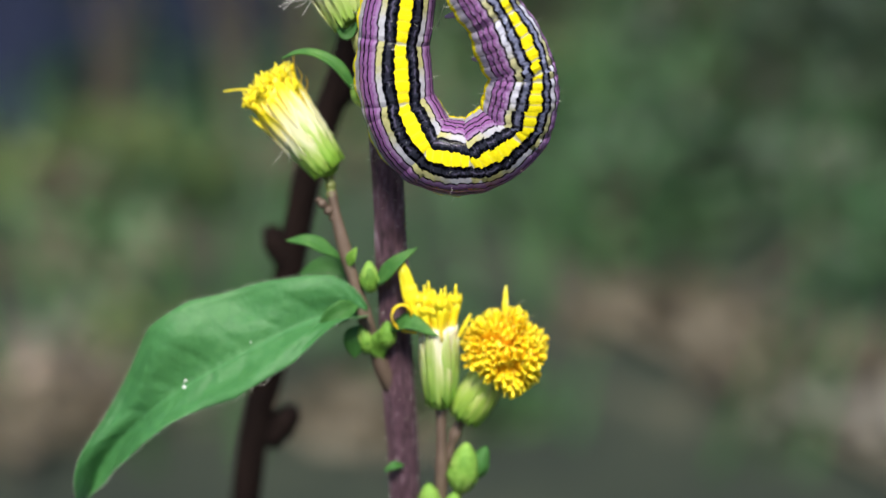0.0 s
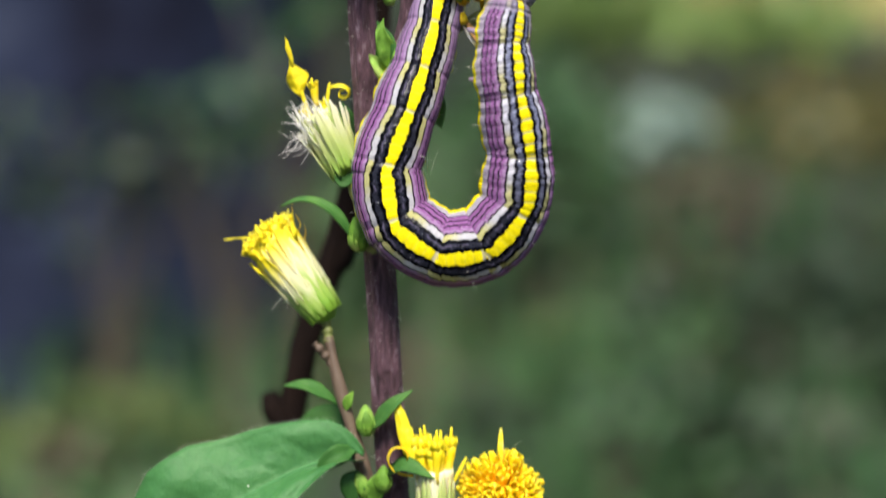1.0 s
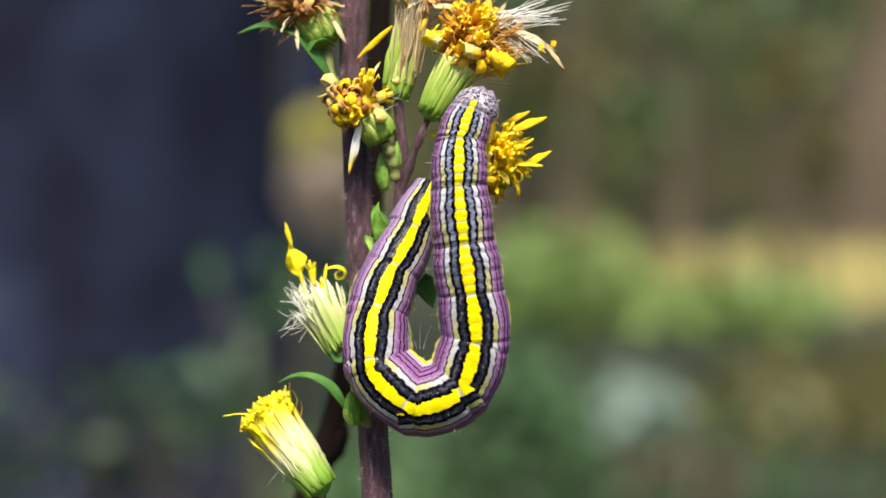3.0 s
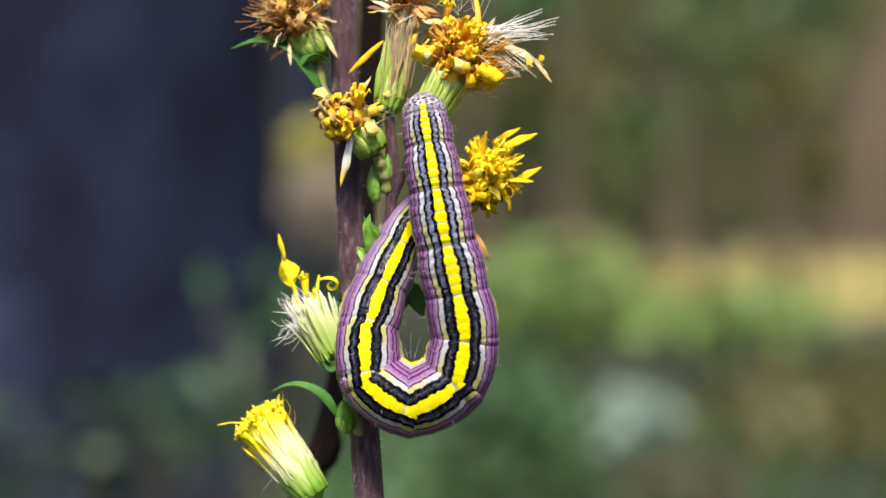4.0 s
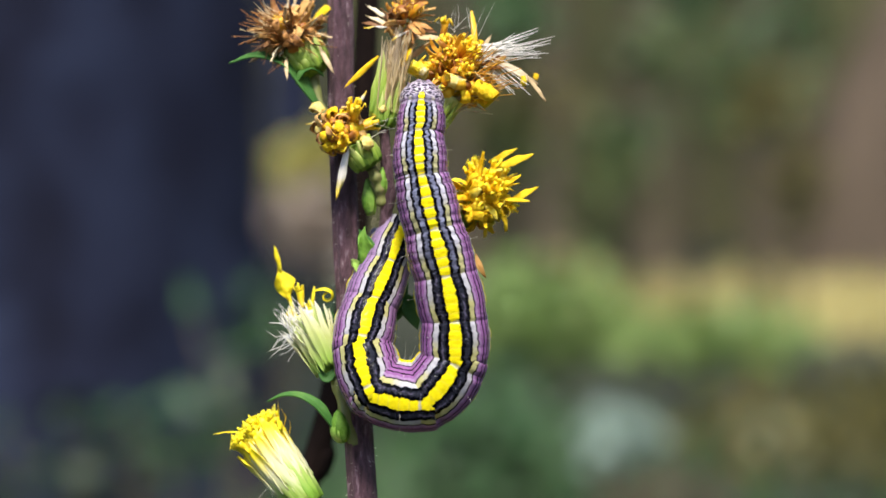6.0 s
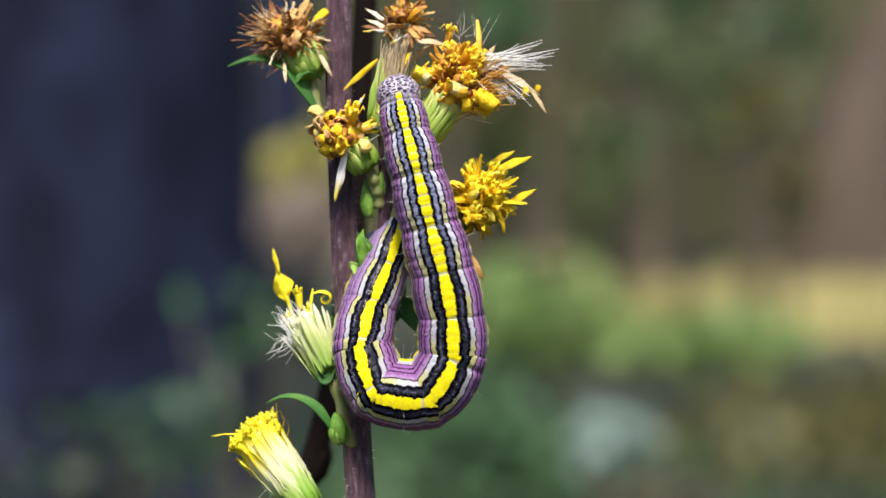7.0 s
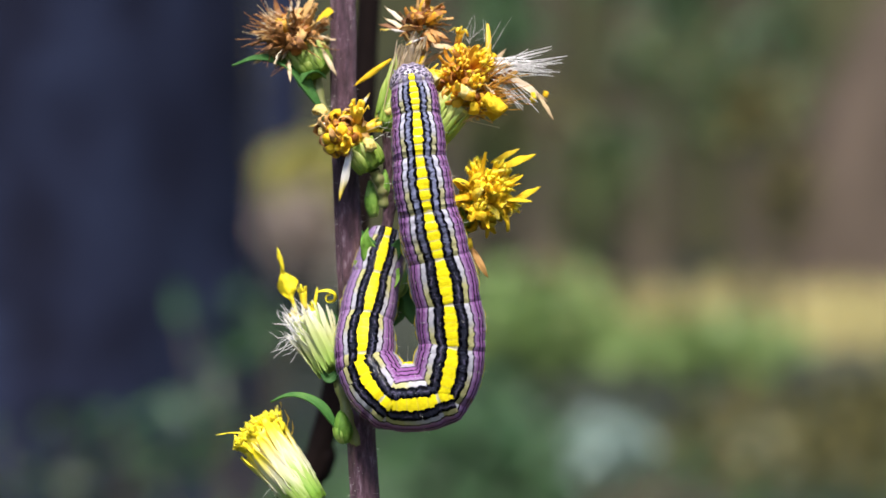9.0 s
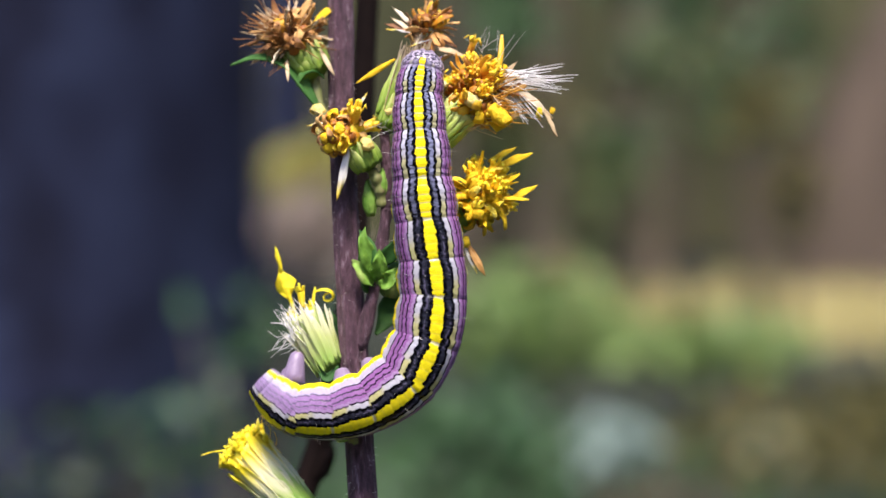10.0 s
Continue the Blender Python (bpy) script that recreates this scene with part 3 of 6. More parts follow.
def flower_head(label, base, tip, r, cup, floret, count, spread, bract=None, bract_n=13, rings=(1.0, 0.8), top=1.0, floret_scale=1.0, seed=1, flat=0.0, reach=0.0, ball=None):
    """A flower head on a cup of bracts: base and tip in millimetres; r: the cup's radius; spread: how far the florets fan out, in degrees."""
    rng = random.Random(seed)
    base, tip = P(*base), P(*tip)
    axis = tip - base
    long = axis.length
    bm = bmesh.new()
    prof = [(0, 0.30), (0.04, 0.55), (0.14, 0.86), (0.3, 1.0), (0.55, 0.97), (0.8, 0.98), (1.0, 1.05)]
    def rad(s):
        for (a, x), (b, y) in zip(prof, prof[1:]):
            if s <= b:
                w = x + (y - x) * (s - a) / (b - a)
                break
        return MM * r * (w + (top - 1) * max(0, s - 0.5) * 2)
    tube(bm, [Vector((0, 0, long * k / 14)) for k in range(15)], rad, 18, 0.03, 9, 0.05)
    head = part("flower_head", bm, cup, plant, label, placed(base, axis))
    if bract:
        for row, size in enumerate(rings):
            for k in range(bract_n):
                a = 2 * math.pi * (k + 0.5 * row) / bract_n + rng.uniform(-0.12, 0.12)
                s0 = 0.06 + 0.05 * row
                sc = long * size / (4.6 * MM) * rng.uniform(0.88, 1.08)
                lean_out = math.atan2((rad(min(1, s0 + size * 0.9)) - rad(0.12)) * 0.55, long)
                m = Matrix.Rotation(a, 4, "Z") @ Matrix.Translation((0, -rad(0.16) * 0.96 - 0.03 * MM * row, long * s0)) @ Matrix.Rotation(lean_out * 1.1, 4, "X")
                part("bract", bract, None, head, "", m @ Matrix.Diagonal((r / 1.7, 1, sc, 1)))
    golden = 2.39996
    if ball:
        bm = bmesh.new()
        bmesh.ops.create_icosphere(bm, subdivisions=3, radius=(ball[1] + 0.75 * floret_scale) * MM)
        for v in bm.verts:
            v.co += v.co.normalized() * 0.25 * MM * noise.noise(v.co * 2500) + Vector((0, 0, long + ball[0] * MM))
        part("receptacle", bm, floret.materials[0], head)
    for k in range(count):
        q = math.sqrt((k + 0.5) / count)
        a = k * golden + rng.uniform(-0.2, 0.2)
        out = Vector((math.cos(a), math.sin(a), 0))
        tilt = radians(spread) * q * rng.uniform(0.8, 1.15)
        way = Vector((0, 0, 1)) * math.cos(tilt) + out * math.sin(tilt)
        p = out * q * r * MM * 0.86 * top + Vector((0, 0, long * (0.93 - 0.12 * q * flat) - reach * MM * (1 - q * 0.4)))
        s = floret_scale * rng.uniform(0.82, 1.12)
        if ball:
            # florets stand out all round from a centre past the cup
            q = 1 - (1 - math.cos(radians(spread))) * (k + 0.5) / count
            way = (out * math.sqrt(max(0, 1 - q * q)) + Vector((0, 0, q)) + Vector((rng.gauss(0, 1), rng.gauss(0, 1), rng.gauss(0, 1))) * 0.10).normalized()
            p = Vector((0, 0, long + ball[0] * MM)) + way * ball[1] * MM
        part("floret", floret, None, head, "", placed(p, way, (0.3, 1, 0.2), rng.uniform(0, 6.28), (s, s, s * rng.uniform(0.85, 1.15))))
    return head


def ray(head, mesh, p, axis, lean=(0, -1, 0), scale=1.0, spin=0.0, name="ray", label=""):
    """A ray petal on a head, its place and way given in the plant's millimetres."""
    inv = head.matrix_basis.inverted()
    return part(name, mesh, None, head, label, inv @ placed(P(*p), axis, lean, spin, (scale, scale, scale)))


def ruff(head, meshes, centre, axis, count, spread, inner, scale, seed, stray=0.22):
    """Loose florets and petals that stand out unevenly from a centre on a head; spread in degrees about the axis."""
    rng = random.Random(seed)
    inv = head.matrix_basis.inverted()
    turn = frame_on(axis)
    for k in range(count):
        q = 1 - (1 - math.cos(radians(spread))) * (k + 0.5) / count
        a = k * 2.39996 + rng.uniform(-0.3, 0.3)
        way = turn @ Vector((math.cos(a) * math.sqrt(1 - q * q), math.sin(a) * math.sqrt(1 - q * q), q))
        way = (way + Vector((rng.gauss(0, 1), rng.gauss(0, 1), rng.gauss(0, 1))) * stray).normalized()
        mesh = rng.choice(meshes)
        s = scale * rng.uniform(0.7, 1.25)
        m = placed(P(*centre) + (way * inner + turn @ Vector((math.cos(a), math.sin(a), 0)) * (1.0 * math.sqrt((k + 0.5) / count) if spread < 12 else 0.0)) * MM * rng.uniform(0.6, 1.2), way, (rng.gauss(0, 1), rng.gauss(0, 1), rng.gauss(0, 1)), rng.uniform(0, 6.28), (s, s, s))
        part(mesh.name.split(".")[0], mesh, None, head, "", inv @ m)


def sheath(head, mesh, rows, seed):
    """Close rows of straps round a head's own axis; rows of count, start along the axis, radius, lean outward in degrees, scale."""
    rng = random.Random(seed)
    for count, start, radius, lean, scale in rows:
        for k in range(count):
            a = 2 * math.pi * (k + rng.uniform(-0.25, 0.25)) / count
            m = Matrix.Rotation(a, 4, "Z") @ Matrix.Translation((0, -radius * MM, (start + rng.uniform(-0.25, 0.25)) * MM)) @ Matrix.Rotation(radians(lean + rng.uniform(-4, 4)), 4, "X")
            z = scale * rng.uniform(0.82, 1.12)
            part("strap", mesh, None, head, "", m @ Matrix.Diagonal((scale, scale, z, 1)))


def tuft(head, name, label, material, p, axis, count, spread, length, thick, droop=0.15, seed=3, blob=0.35):
    """A tuft of fine hairs on a head."""
    rng = random.Random(seed)
    bm = bmesh.new()
    inv = head.matrix_basis.inverted()
    p, axis = inv @ P(*p), (inv.to_3x3() @ Vector(axis)).normalized()
    for k in range(count):
        way = (axis + Vector((rng.gauss(0, 1), rng.gauss(0, 1), rng.gauss(0, 1))) * spread).normalized()
        start = p + Vector((rng.uniform(-1, 1), rng.uniform(-1, 1), rng.uniform(-1, 1))) * blob * MM
        ln = length * MM * rng.uniform(0.55, 1.1)
        b = (way + Vector((rng.gauss(0, 1), rng.gauss(0, 1), rng.gauss(0, 1))) * droop).normalized()
        tube(bm, [start, start + way * ln * 0.5, start + way * ln * 0.5 + b * ln * 0.5], lambda s: thick * MM * (1 - 0.6 * s), 3, caps=False)
    return part(name, bm, material, head, label, kind="stuff")


# lower side shoot with its head
twig("side_shoot", [(-5.9, -0.4, -25.2), (-6.6, -1.0, -23.2), (-7.4, -1.2, -20.8), (-8.3, -1.1, -17.9), (-9.2, -1.0, -14.8), (-9.9, -0.8, -12.2), (-10.4, -0.4, -10.0)], 0.62, 0.42, M_TWIG, "purple-brown side shoot")
twig("flower_stalk", [(-10.35, -0.45, -10.4), (-10.5, -0.2, -9.4), (-10.7, 0, -8.4)], 0.4, 0.34, M_TWIG_GREEN)
twig("broken_stub", [(-10.1, -0.6, -12.0), (-10.9, -1.0, -10.9), (-11.4, -1.1, -10.4)], 0.36, 0.28, M_TWIG, "dry broken stub")
left_head = flower_head("cone-shaped head of cream bracts with yellow florets", (-10.3, 0, -8.75), (-14.95, 0.4, -2.65), 1.62, M_BRACT_GOLD, FLORET, 40, 20, BRACT_WIDE, 12, (0.98, 0.8, 0.6), 1.15, 0.72, 5, 0.6, 0.2)
sheath(left_head, STRAP, ((14, 2.5, 1.5, 5, 0.98), (10, 3.2, 1.1, 5, 0.92)), 15)
ray(left_head, LEMON_CURL, (-15.6, -0.9, -3.6), (-0.5, -0.4, 0.5), (-0.6, -1, -0.3), 0.6)
ray(left_head, LEMON_CURL, (-15.2, -1.0, -2.8), (-0.4, -0.3, 0.8), (-0.3, -1, 0.2), 0.55)
ray(left_head, LEMON_CURL, (-12.9, -0.7, -2.5), (0.25, -0.1, 1), (0.6, -0.6, 0), 0.5)
ray(left_head, LEMON_NARROW, (-15.9, 0.1, -2.6), (-1, 0, 0.05), (0, 0, 1), 0.58)
ray(left_head, LEMON_NARROW, (-13.6, -0.4, -2.5), (0.1, -0.1, 1), (0, -1, 0), 0.5)
tuft(left_head, "style", "thin pale styles", M_RAY, (-13.4, 0, -2.5), (0.1, -0.1, 1), 4, 0.4, 1.7, 0.045, 0.2, 8, 0.9)
tuft(left_head, "hair", "loose pale hairs", M_HAIR, (-13.2, -1.2, -6.4), (-0.5, -0.2, -1), 5, 0.3, 1.9, 0.022, 0.5, 9, 0.9)

# leaves at the lower joint
# the broad leaf: its far half is wider and has a shoulder
bm = bmesh.new()
blade(bm, bend([P(-8.0, -1.0, -19.3), P(-10.0, -1.7, -19.0), P(-12.8, -2.6, -19.8), P(-16.6, -3.4, -21.7), P(-21.2, -3.8, -24.4), P(-25.0, -3.6, -27.7), P(-27.3, -3.2, -30.4), P(-28.6, -2.8, -33.3)], 110),
      lambda s: MM, lambda s: Vector((-0.05, -1.0, 0.55 - 0.2 * s)), 1.5, 0.14 * MM, 22, 1.9 * MM, 2.0,
      lambda s: (float(np.interp(s, (0, 0.1, 0.25, 0.42, 0.52, 0.62, 0.78, 0.9, 1), (0.3, 1.3, 2.6, 2.9, 2.3, 1.9, 1.7, 1.3, 0.1))),
                 float(np.interp(s, (0, 0.08, 0.25, 0.42, 0.54, 0.62, 0.78, 0.9, 1), (0.4, 2.6, 4.2, 5.2, 5.0, 3.8, 1.9, 1.0, 0.1)))), 0.20 * MM)
bm.verts.ensure_lookup_table()
rim = [(bm.verts[i * 46 + 2 * k].co.copy(), (bm.verts[i * 46 + 2 * k].co - bm.verts[i * 46 + 22].co).normalized()) for i in range(4, 108) for k in (0, 22)]
broad_leaf = part("leaf", bm, M_LEAF_BROAD, plant, "broad lance-shaped green leaf with bite marks")
bm = bmesh.new()
tube(bm, bend([P(-8.0, -1.1, -19.3), P(-10.0, -1.8, -19.0), P(-12.8, -2.72, -19.8), P(-16.6, -3.5, -21.7), P(-21.2, -3.88, -24.4), P(-25.2, -3.66, -27.7), P(-27.9, -3.24, -30.6)], 30), lambda s: MM * (0.13 - 0.10 * s), 8)
part("midrib", bm, M_RIB, broad_leaf)
hairs("rim_hair", M_HAIR, broad_leaf, [(p, w + Vector((random.gauss(0, 0.5), random.gauss(0, 0.5), random.gauss(0, 0.5)))) for p, w in rim], 0.28 * MM, 0.014 * MM, "fine pale hairs on the rim")
hairs("rim_hair", M_HAIR, broad_leaf, [(rim[k][0], rim[k][1] + Vector((-0.4, -0.4, 0.3))) for k in (62, 72)], 1.6 * MM, 0.02 * MM, "loose pale hairs", 0.4)
for (x, z, r) in ((-21.0, -24.2, 0.13), (-20.9, -23.7, 0.09), (-16.0, -20.6, 0.06)):
    bm = bmesh.new()
    bmesh.ops.create_icosphere(bm, subdivisions=2, radius=r * MM)
    for v in bm.verts:
        v.co.y *= 0.5
    part("speck", bm, M_PAPPUS, broad_leaf, "tiny white speck", Matrix.Translation(P(x, -3.95, z)))
leaf("leaf", [(-8.6, 0.6, -18.8), (-9.6, 1.8, -17.2), (-11.2, 2.2, -16.8), (-13.2, 2.4, -17.2)], 1.3, (0, -1, 0.5), M_LEAF_DARK, 0.2, 0.5)
leaf("leaf", [(-8.2, -1.4, -18.2), (-9.4, -2.4, -18.6), (-10.4, -2.6, -19.2), (-11.0, -2.4, -20.2)], 0.8, (0.2, -1, 0.6), M_LEAF, 0.5, 0.4)
leaf("leaf", [(-7.6, -1.4, -20.0), (-8.4, -2.0, -20.8), (-8.6, -1.8, -22.4)], 1.0, (0, -1, 0.3), M_LEAF_DARK, 0.2)
leaf("leaf", [(-9.6, -1.0, -15.0), (-10.6, -1.4, -14.2), (-12.0, -1.6, -13.5), (-13.7, -1.2, -13.6)], 0.62, (0, -0.8, 1), M_LEAF, 0.25)
leaf("leaf", [(-9.0, -1.4, -15.4), (-8.8, -1.7, -14.6), (-8.4, -1.8, -13.8)], 0.4, (0, -1, 0.4), M_BUD, 0.3)
leaf("leaf", [(-7.2, -1.4, -17.0), (-6.4, -2.2, -15.9), (-5.3, -2.6, -14.6), (-3.9, -2.4, -13.6)], 0.62, (-0.3, -1, 0.8), M_LEAF, 0.3)
leaf("leaf", [(-6.2, -1.6, -20.4), (-5.2, -2.6, -19.4), (-4.2, -3.2, -19.1), (-2.3, -3.6, -20.0)], 0.75, (0, -0.8, 1), M_LEAF, 0.15)
leaf("leaf", [(-6.6, -1.4, -22.6), (-6.9, -2.0, -21.0), (-6.6, -1.9, -20.0)], 0.7, (0, -1, 0.2), M_BUD, 0.3)
leaf("leaf", [(-4.9, -1.1, -31.2), (-5.6, -1.6, -31.0), (-6.4, -1.6, -31.5)], 0.35, (0, -0.8, 1), M_LEAF, 0.2)
bud("bud", (-7.4, -1.6, -17.2), (-0.06, -0.05, 1), 2.3, 0.66, M_BUD, "closed green bud")
bud("bud", (-6.2, -1.8, -21.4), (0.03, -0.1, 1), 2.0, 0.62, M_BUD, "closed green bud")
bud("bud", (-7.5, -1.4, -22.0), (-0.3, -0.3, 1), 2.2, 0.6, M_BUD, "closed green bud")

# two heads right of the stem
twig("flower_stalk", [(-3.3, 0, -46), (-2.3, -1.5, -38), (-2.0, -2.2, -33), (-2.0, -2.2, -29), (-2.1, -2.0, -25.9)], 0.5, 0.42, M_TWIG, "reddish flower stalk")
mid_head = flower_head("slim cup of cream and green bracts with upright yellow florets", (-2.1, -2.0, -26.2), (-2.35, -2.0, -19.6), 1.25, M_BRACT_WHITE, FLORET_SLIM, 22, 6, BRACT_WHITE, 10, (0.92, 0.8, 0.55), 1.1, 1.0, 11, 0.2, 0.5)
ray(mid_head, LEMON_STRAIGHT, (-3.85, -2.6, -19.4), (-0.26, -0.1, 1), (0, -1, 0), 1.12)
ray(mid_head, RAY_HOOK, (-3.9, -2.9, -20.0), (-1, -0.1, 0.1), (0, 0, -1), 1.0)
ray(mid_head, LEMON_NARROW, (-0.9, -2.0, -20.6), (0.5, 0, 1), (0, -1, 0), 0.5)
twig("flower_stalk", [(-2.0, -1.9, -32.2), (-1.5, -2.0, -30.0), (-1.0, -2.0, -28.2), (-0.5, -2.0, -26.8)], 0.42, 0.4, M_TWIG, "reddish flower stalk")
round_head = flower_head("round head packed with golden florets", (-0.5, -2.0, -27.0), (1.7, -2.4, -23.0), 1.45, M_BRACT_GREEN, FLORET_ROUND, 92, 122, BRACT_BROAD, 11, (0.95, 0.7), 1.0, 0.98, 21, ball=(1.7, 1.1))
ruff(round_head, [BENT_YELLOW, CURL_GOLD, CURL_ORANGE], (2.9, -2.4, -21.4), (0.4, -0.5, 0.8), 16, 120, 2.2, 0.36, 22)
ray(round_head, LEMON_NARROW, (2.5, -2.0, -19.4), (0.03, 0, 1), (0, -1, 0), 0.68)
tuft(round_head, "hair", "loose pale hairs", M_HAIR, (2.8, -2.0, -18.8), (0.1, 0, 1), 5, 0.5, 1.8, 0.02, 0.3, 12, 0.9)
ray(round_head, LEMON_NARROW, (0.4, -2.6, -20.0), (-0.1, -0.3, 0.5), (0, -1, 0), 0.35, name="dry_ray")
bud("bud", (-0.5, -2.2, -32.6), (0.1, -0.1, 1), 4.0, 1.1, M_BUD, "closed green bud")
bud("bud", (0.5, -1.9, -31.6), (0.35, 0, 1), 2.6, 0.7, M_LEAF, "closed green bud")
bud("bud", (-2.7, -2.4, -34.4), (-0.1, -0.2, 1), 2.6, 0.8, M_BUD, "closed green bud")
bud("bud", (-1.2, -2.6, -35.0), (0.1, -0.2, 1), 2.6, 0.8, M_BUD, "closed green bud")
twig("bud_stalk", [(-2.1, -2.0, -36.5), (-1.3, -2.2, -34.6), (-0.6, -2.2, -32.6), (0.4, -1.9, -31.6)], 0.4, 0.34, M_TWIG_GREEN)

# head with white seed hair, and the arched leaf under it
twig("side_shoot", [(-6.9, -0.6, -3.6), (-7.6, -0.8, -1.6), (-8.2, -0.6, 0.6), (-8.9, -0.4, 2.4)], 0.5, 0.42, M_TWIG_GREEN, "short green side shoot")
seed_head = flower_head("fading head with cream bracts and white seed hair", (-8.9, -0.4, 2.2), (-11.2, 0, 6.6), 1.12, M_BRACT_WHITE, FLORET, 3, 20, BRACT_WHITE, 11, (1.05, 0.85, 0.55), 1.28, 0.6, 31, 0.2, 0.3)
sheath(seed_head, STRAP_PALE, ((16, 0.3, 1.1, 8, 0.95), (12, 1.0, 0.75, 5, 0.92)), 35)
tuft(seed_head, "seed_hair", "white seed hair", M_PAPPUS, (-11.5, -0.6, 5.8), (-0.5, -0.25, 0.75), 110, 0.28, 1.5, 0.035, 0.2, 33, 1.0)
tuft(seed_head, "seed_hair", "white seed hair", M_PAPPUS, (-11.8, -0.4, 4.8), (-0.8, -0.2, -0.6), 12, 0.3, 2.2, 0.026, 0.4, 34, 0.7)
ray(seed_head, RAY_BROAD, (-12.4, -0.5, 8.0), (-0.38, -0.10, 0.93), (-0.4, -1, 0.2), 1.0)
ray(seed_head, LEMON_LONG, (-13.0, -0.5, 10.3), (-0.29, -0.10, 0.96), (-0.4, -1, 0.2), 0.5)
ray(seed_head, LEMON_NARROW, (-12.0, -0.4, 7.2), (-0.32, -0.10, 0.95), (0, -1, 0), 0.5)
ray(seed_head, LEMON_NARROW, (-10.5, -0.4, 7.3), (0.13, -0.10, 0.99), (0, -1, 0), 0.42)
ray(seed_head, LEMON_CURL, (-10.2, -0.5, 8.7), (0.93, -0.10, 0.36), (0.1, -0.3, 1), 0.85)
ray(seed_head, FLORET, (-11.2, -0.4, 7.3), (-0.2, -0.1, 1), (0, -1, 0), 0.75, name="floret")
leaf("leaf", [(-8.6, 1.5, 4.0), (-9.0, 1.8, 5.6), (-9.6, 1.8, 7.6)], 0.9, (0, -1, 0.3), M_LEAF_DARK, 0.15)
leaf("leaf", [(-7.7, -1.0, -3.2), (-8.6, -1.4, -2.2), (-9.8, -1.6, -0.6), (-11.2, -1.4, 0.2), (-12.6, -1.1, 0.3), (-13.9, -0.8, -0.2)], 0.5, (0, -0.6, 1), M_LEAF, 0.3)
leaf("leaf", [(-8.3, -0.9, 2.6), (-9.2, -1.1, 1.6), (-10.0, -1.1, 2.6)], 0.4, (0, -1, 0.4), M_LEAF_DARK, 0.3)
bud("bud", (-7.9, -1.2, -3.4), (-0.15, -0.2, 1), 2.6, 0.7, M_BUD, "closed green bud")

# upper twig in the fork, with its leaves and buds
twig("upper_twig", [(-6.7, -0.4, 4.0), (-5.9, -1.0, 6.8), (-5.2, -1.4, 10.3), (-4.6, -1.7, 13.9), (-4.4, -1.9, 17.1), (-4.6, -2.0, 20.8), (-4.9, -2.0, 22.0)], 0.58, 0.45, M_STEM, "purple-brown twig in the fork")
twig("flower_stalk", [(-4.7, -1.6, 13.6), (-4.0, -2.2, 15.6), (-3.2, -2.8, 17.9), (-2.3, -3.0, 20.1)], 0.32, 0.3, M_STEM, "thin purple flower stalk")
twig("flower_stalk", [(-4.6, -1.6, 11.6), (-3.0, -1.2, 12.2), (-0.6, -1.4, 13.0), (1.8, -2.0, 14.6)], 0.34, 0.34, M_TWIG_GREEN, "thin flower stalk")
leaf("leaf", [(-5.4, -1.4, 9.2), (-5.8, -2.2, 10.6), (-5.9, -2.6, 12.0), (-6.6, -2.6, 13.4)], 0.85, (-0.2, -1, 0.2), M_LEAF, 0.3)
leaf("leaf", [(-5.0, -1.4, 10.6), (-4.4, -2.2, 11.2), (-3.8, -2.6, 12.0), (-3.4, -2.6, 13.0)], 0.7, (0.2, -1, 0.2), M_LEAF_DARK, 0.3)
leaf("leaf", [(-5.6, -1.0, 8.2), (-6.2, -1.8, 9.4), (-6.9, -1.9, 9.9)], 0.6, (0, -1, 0.5), M_LEAF_DARK, 0.3)
leaf("leaf", [(-5.4, 0.4, 5.2), (-4.6, 0.8, 6.4), (-3.6, 0.8, 8.4), (-2.8, 0.6, 10.2)], 1.1, (0, -1, 0.2), M_LEAF, 0.2)
leaf("leaf", [(-3.4, 0.4, 8.6), (-2.6, 0.6, 7.4), (-2.0, 0.5, 5.6)], 0.9, (0, -1, 0.2), M_LEAF, 0.2)
for p in ([(-5.3, -1.6, 9.6), (-5.9, -2.6, 11.2), (-6.3, -2.9, 12.6), (-6.1, -2.8, 13.6)], [(-5.2, -1.7, 9.4), (-5.0, -2.8, 10.6), (-5.0, -3.0, 11.8)],
          [(-5.4, -1.6, 9.0), (-6.3, -2.4, 10.0), (-7.2, -2.5, 11.0)], [(-5.0, -1.8, 9.0), (-4.2, -2.6, 9.4), (-3.6, -2.8, 10.4)]):
    leaf("leaf", p, 0.78, (0.1, -1, 0.35), M_BUD, 0.45, 0.35, 0.5, "small folded green leaf")
bud("bud", (-5.7, -1.6, 14.6), (-0.1, -0.1, 1), 3.0, 0.5, M_BUD, "slim green bud")
bud("bud", (-4.9, -2.2, 16.0), (0.05, -0.1, 1), 2.4, 0.42, M_BUD, "slim green bud")
bud("bud", (-4.3, 0.2, 8.2), (0.2, -0.1, 1), 3.0, 1.1, M_BUD, "closed green bud")

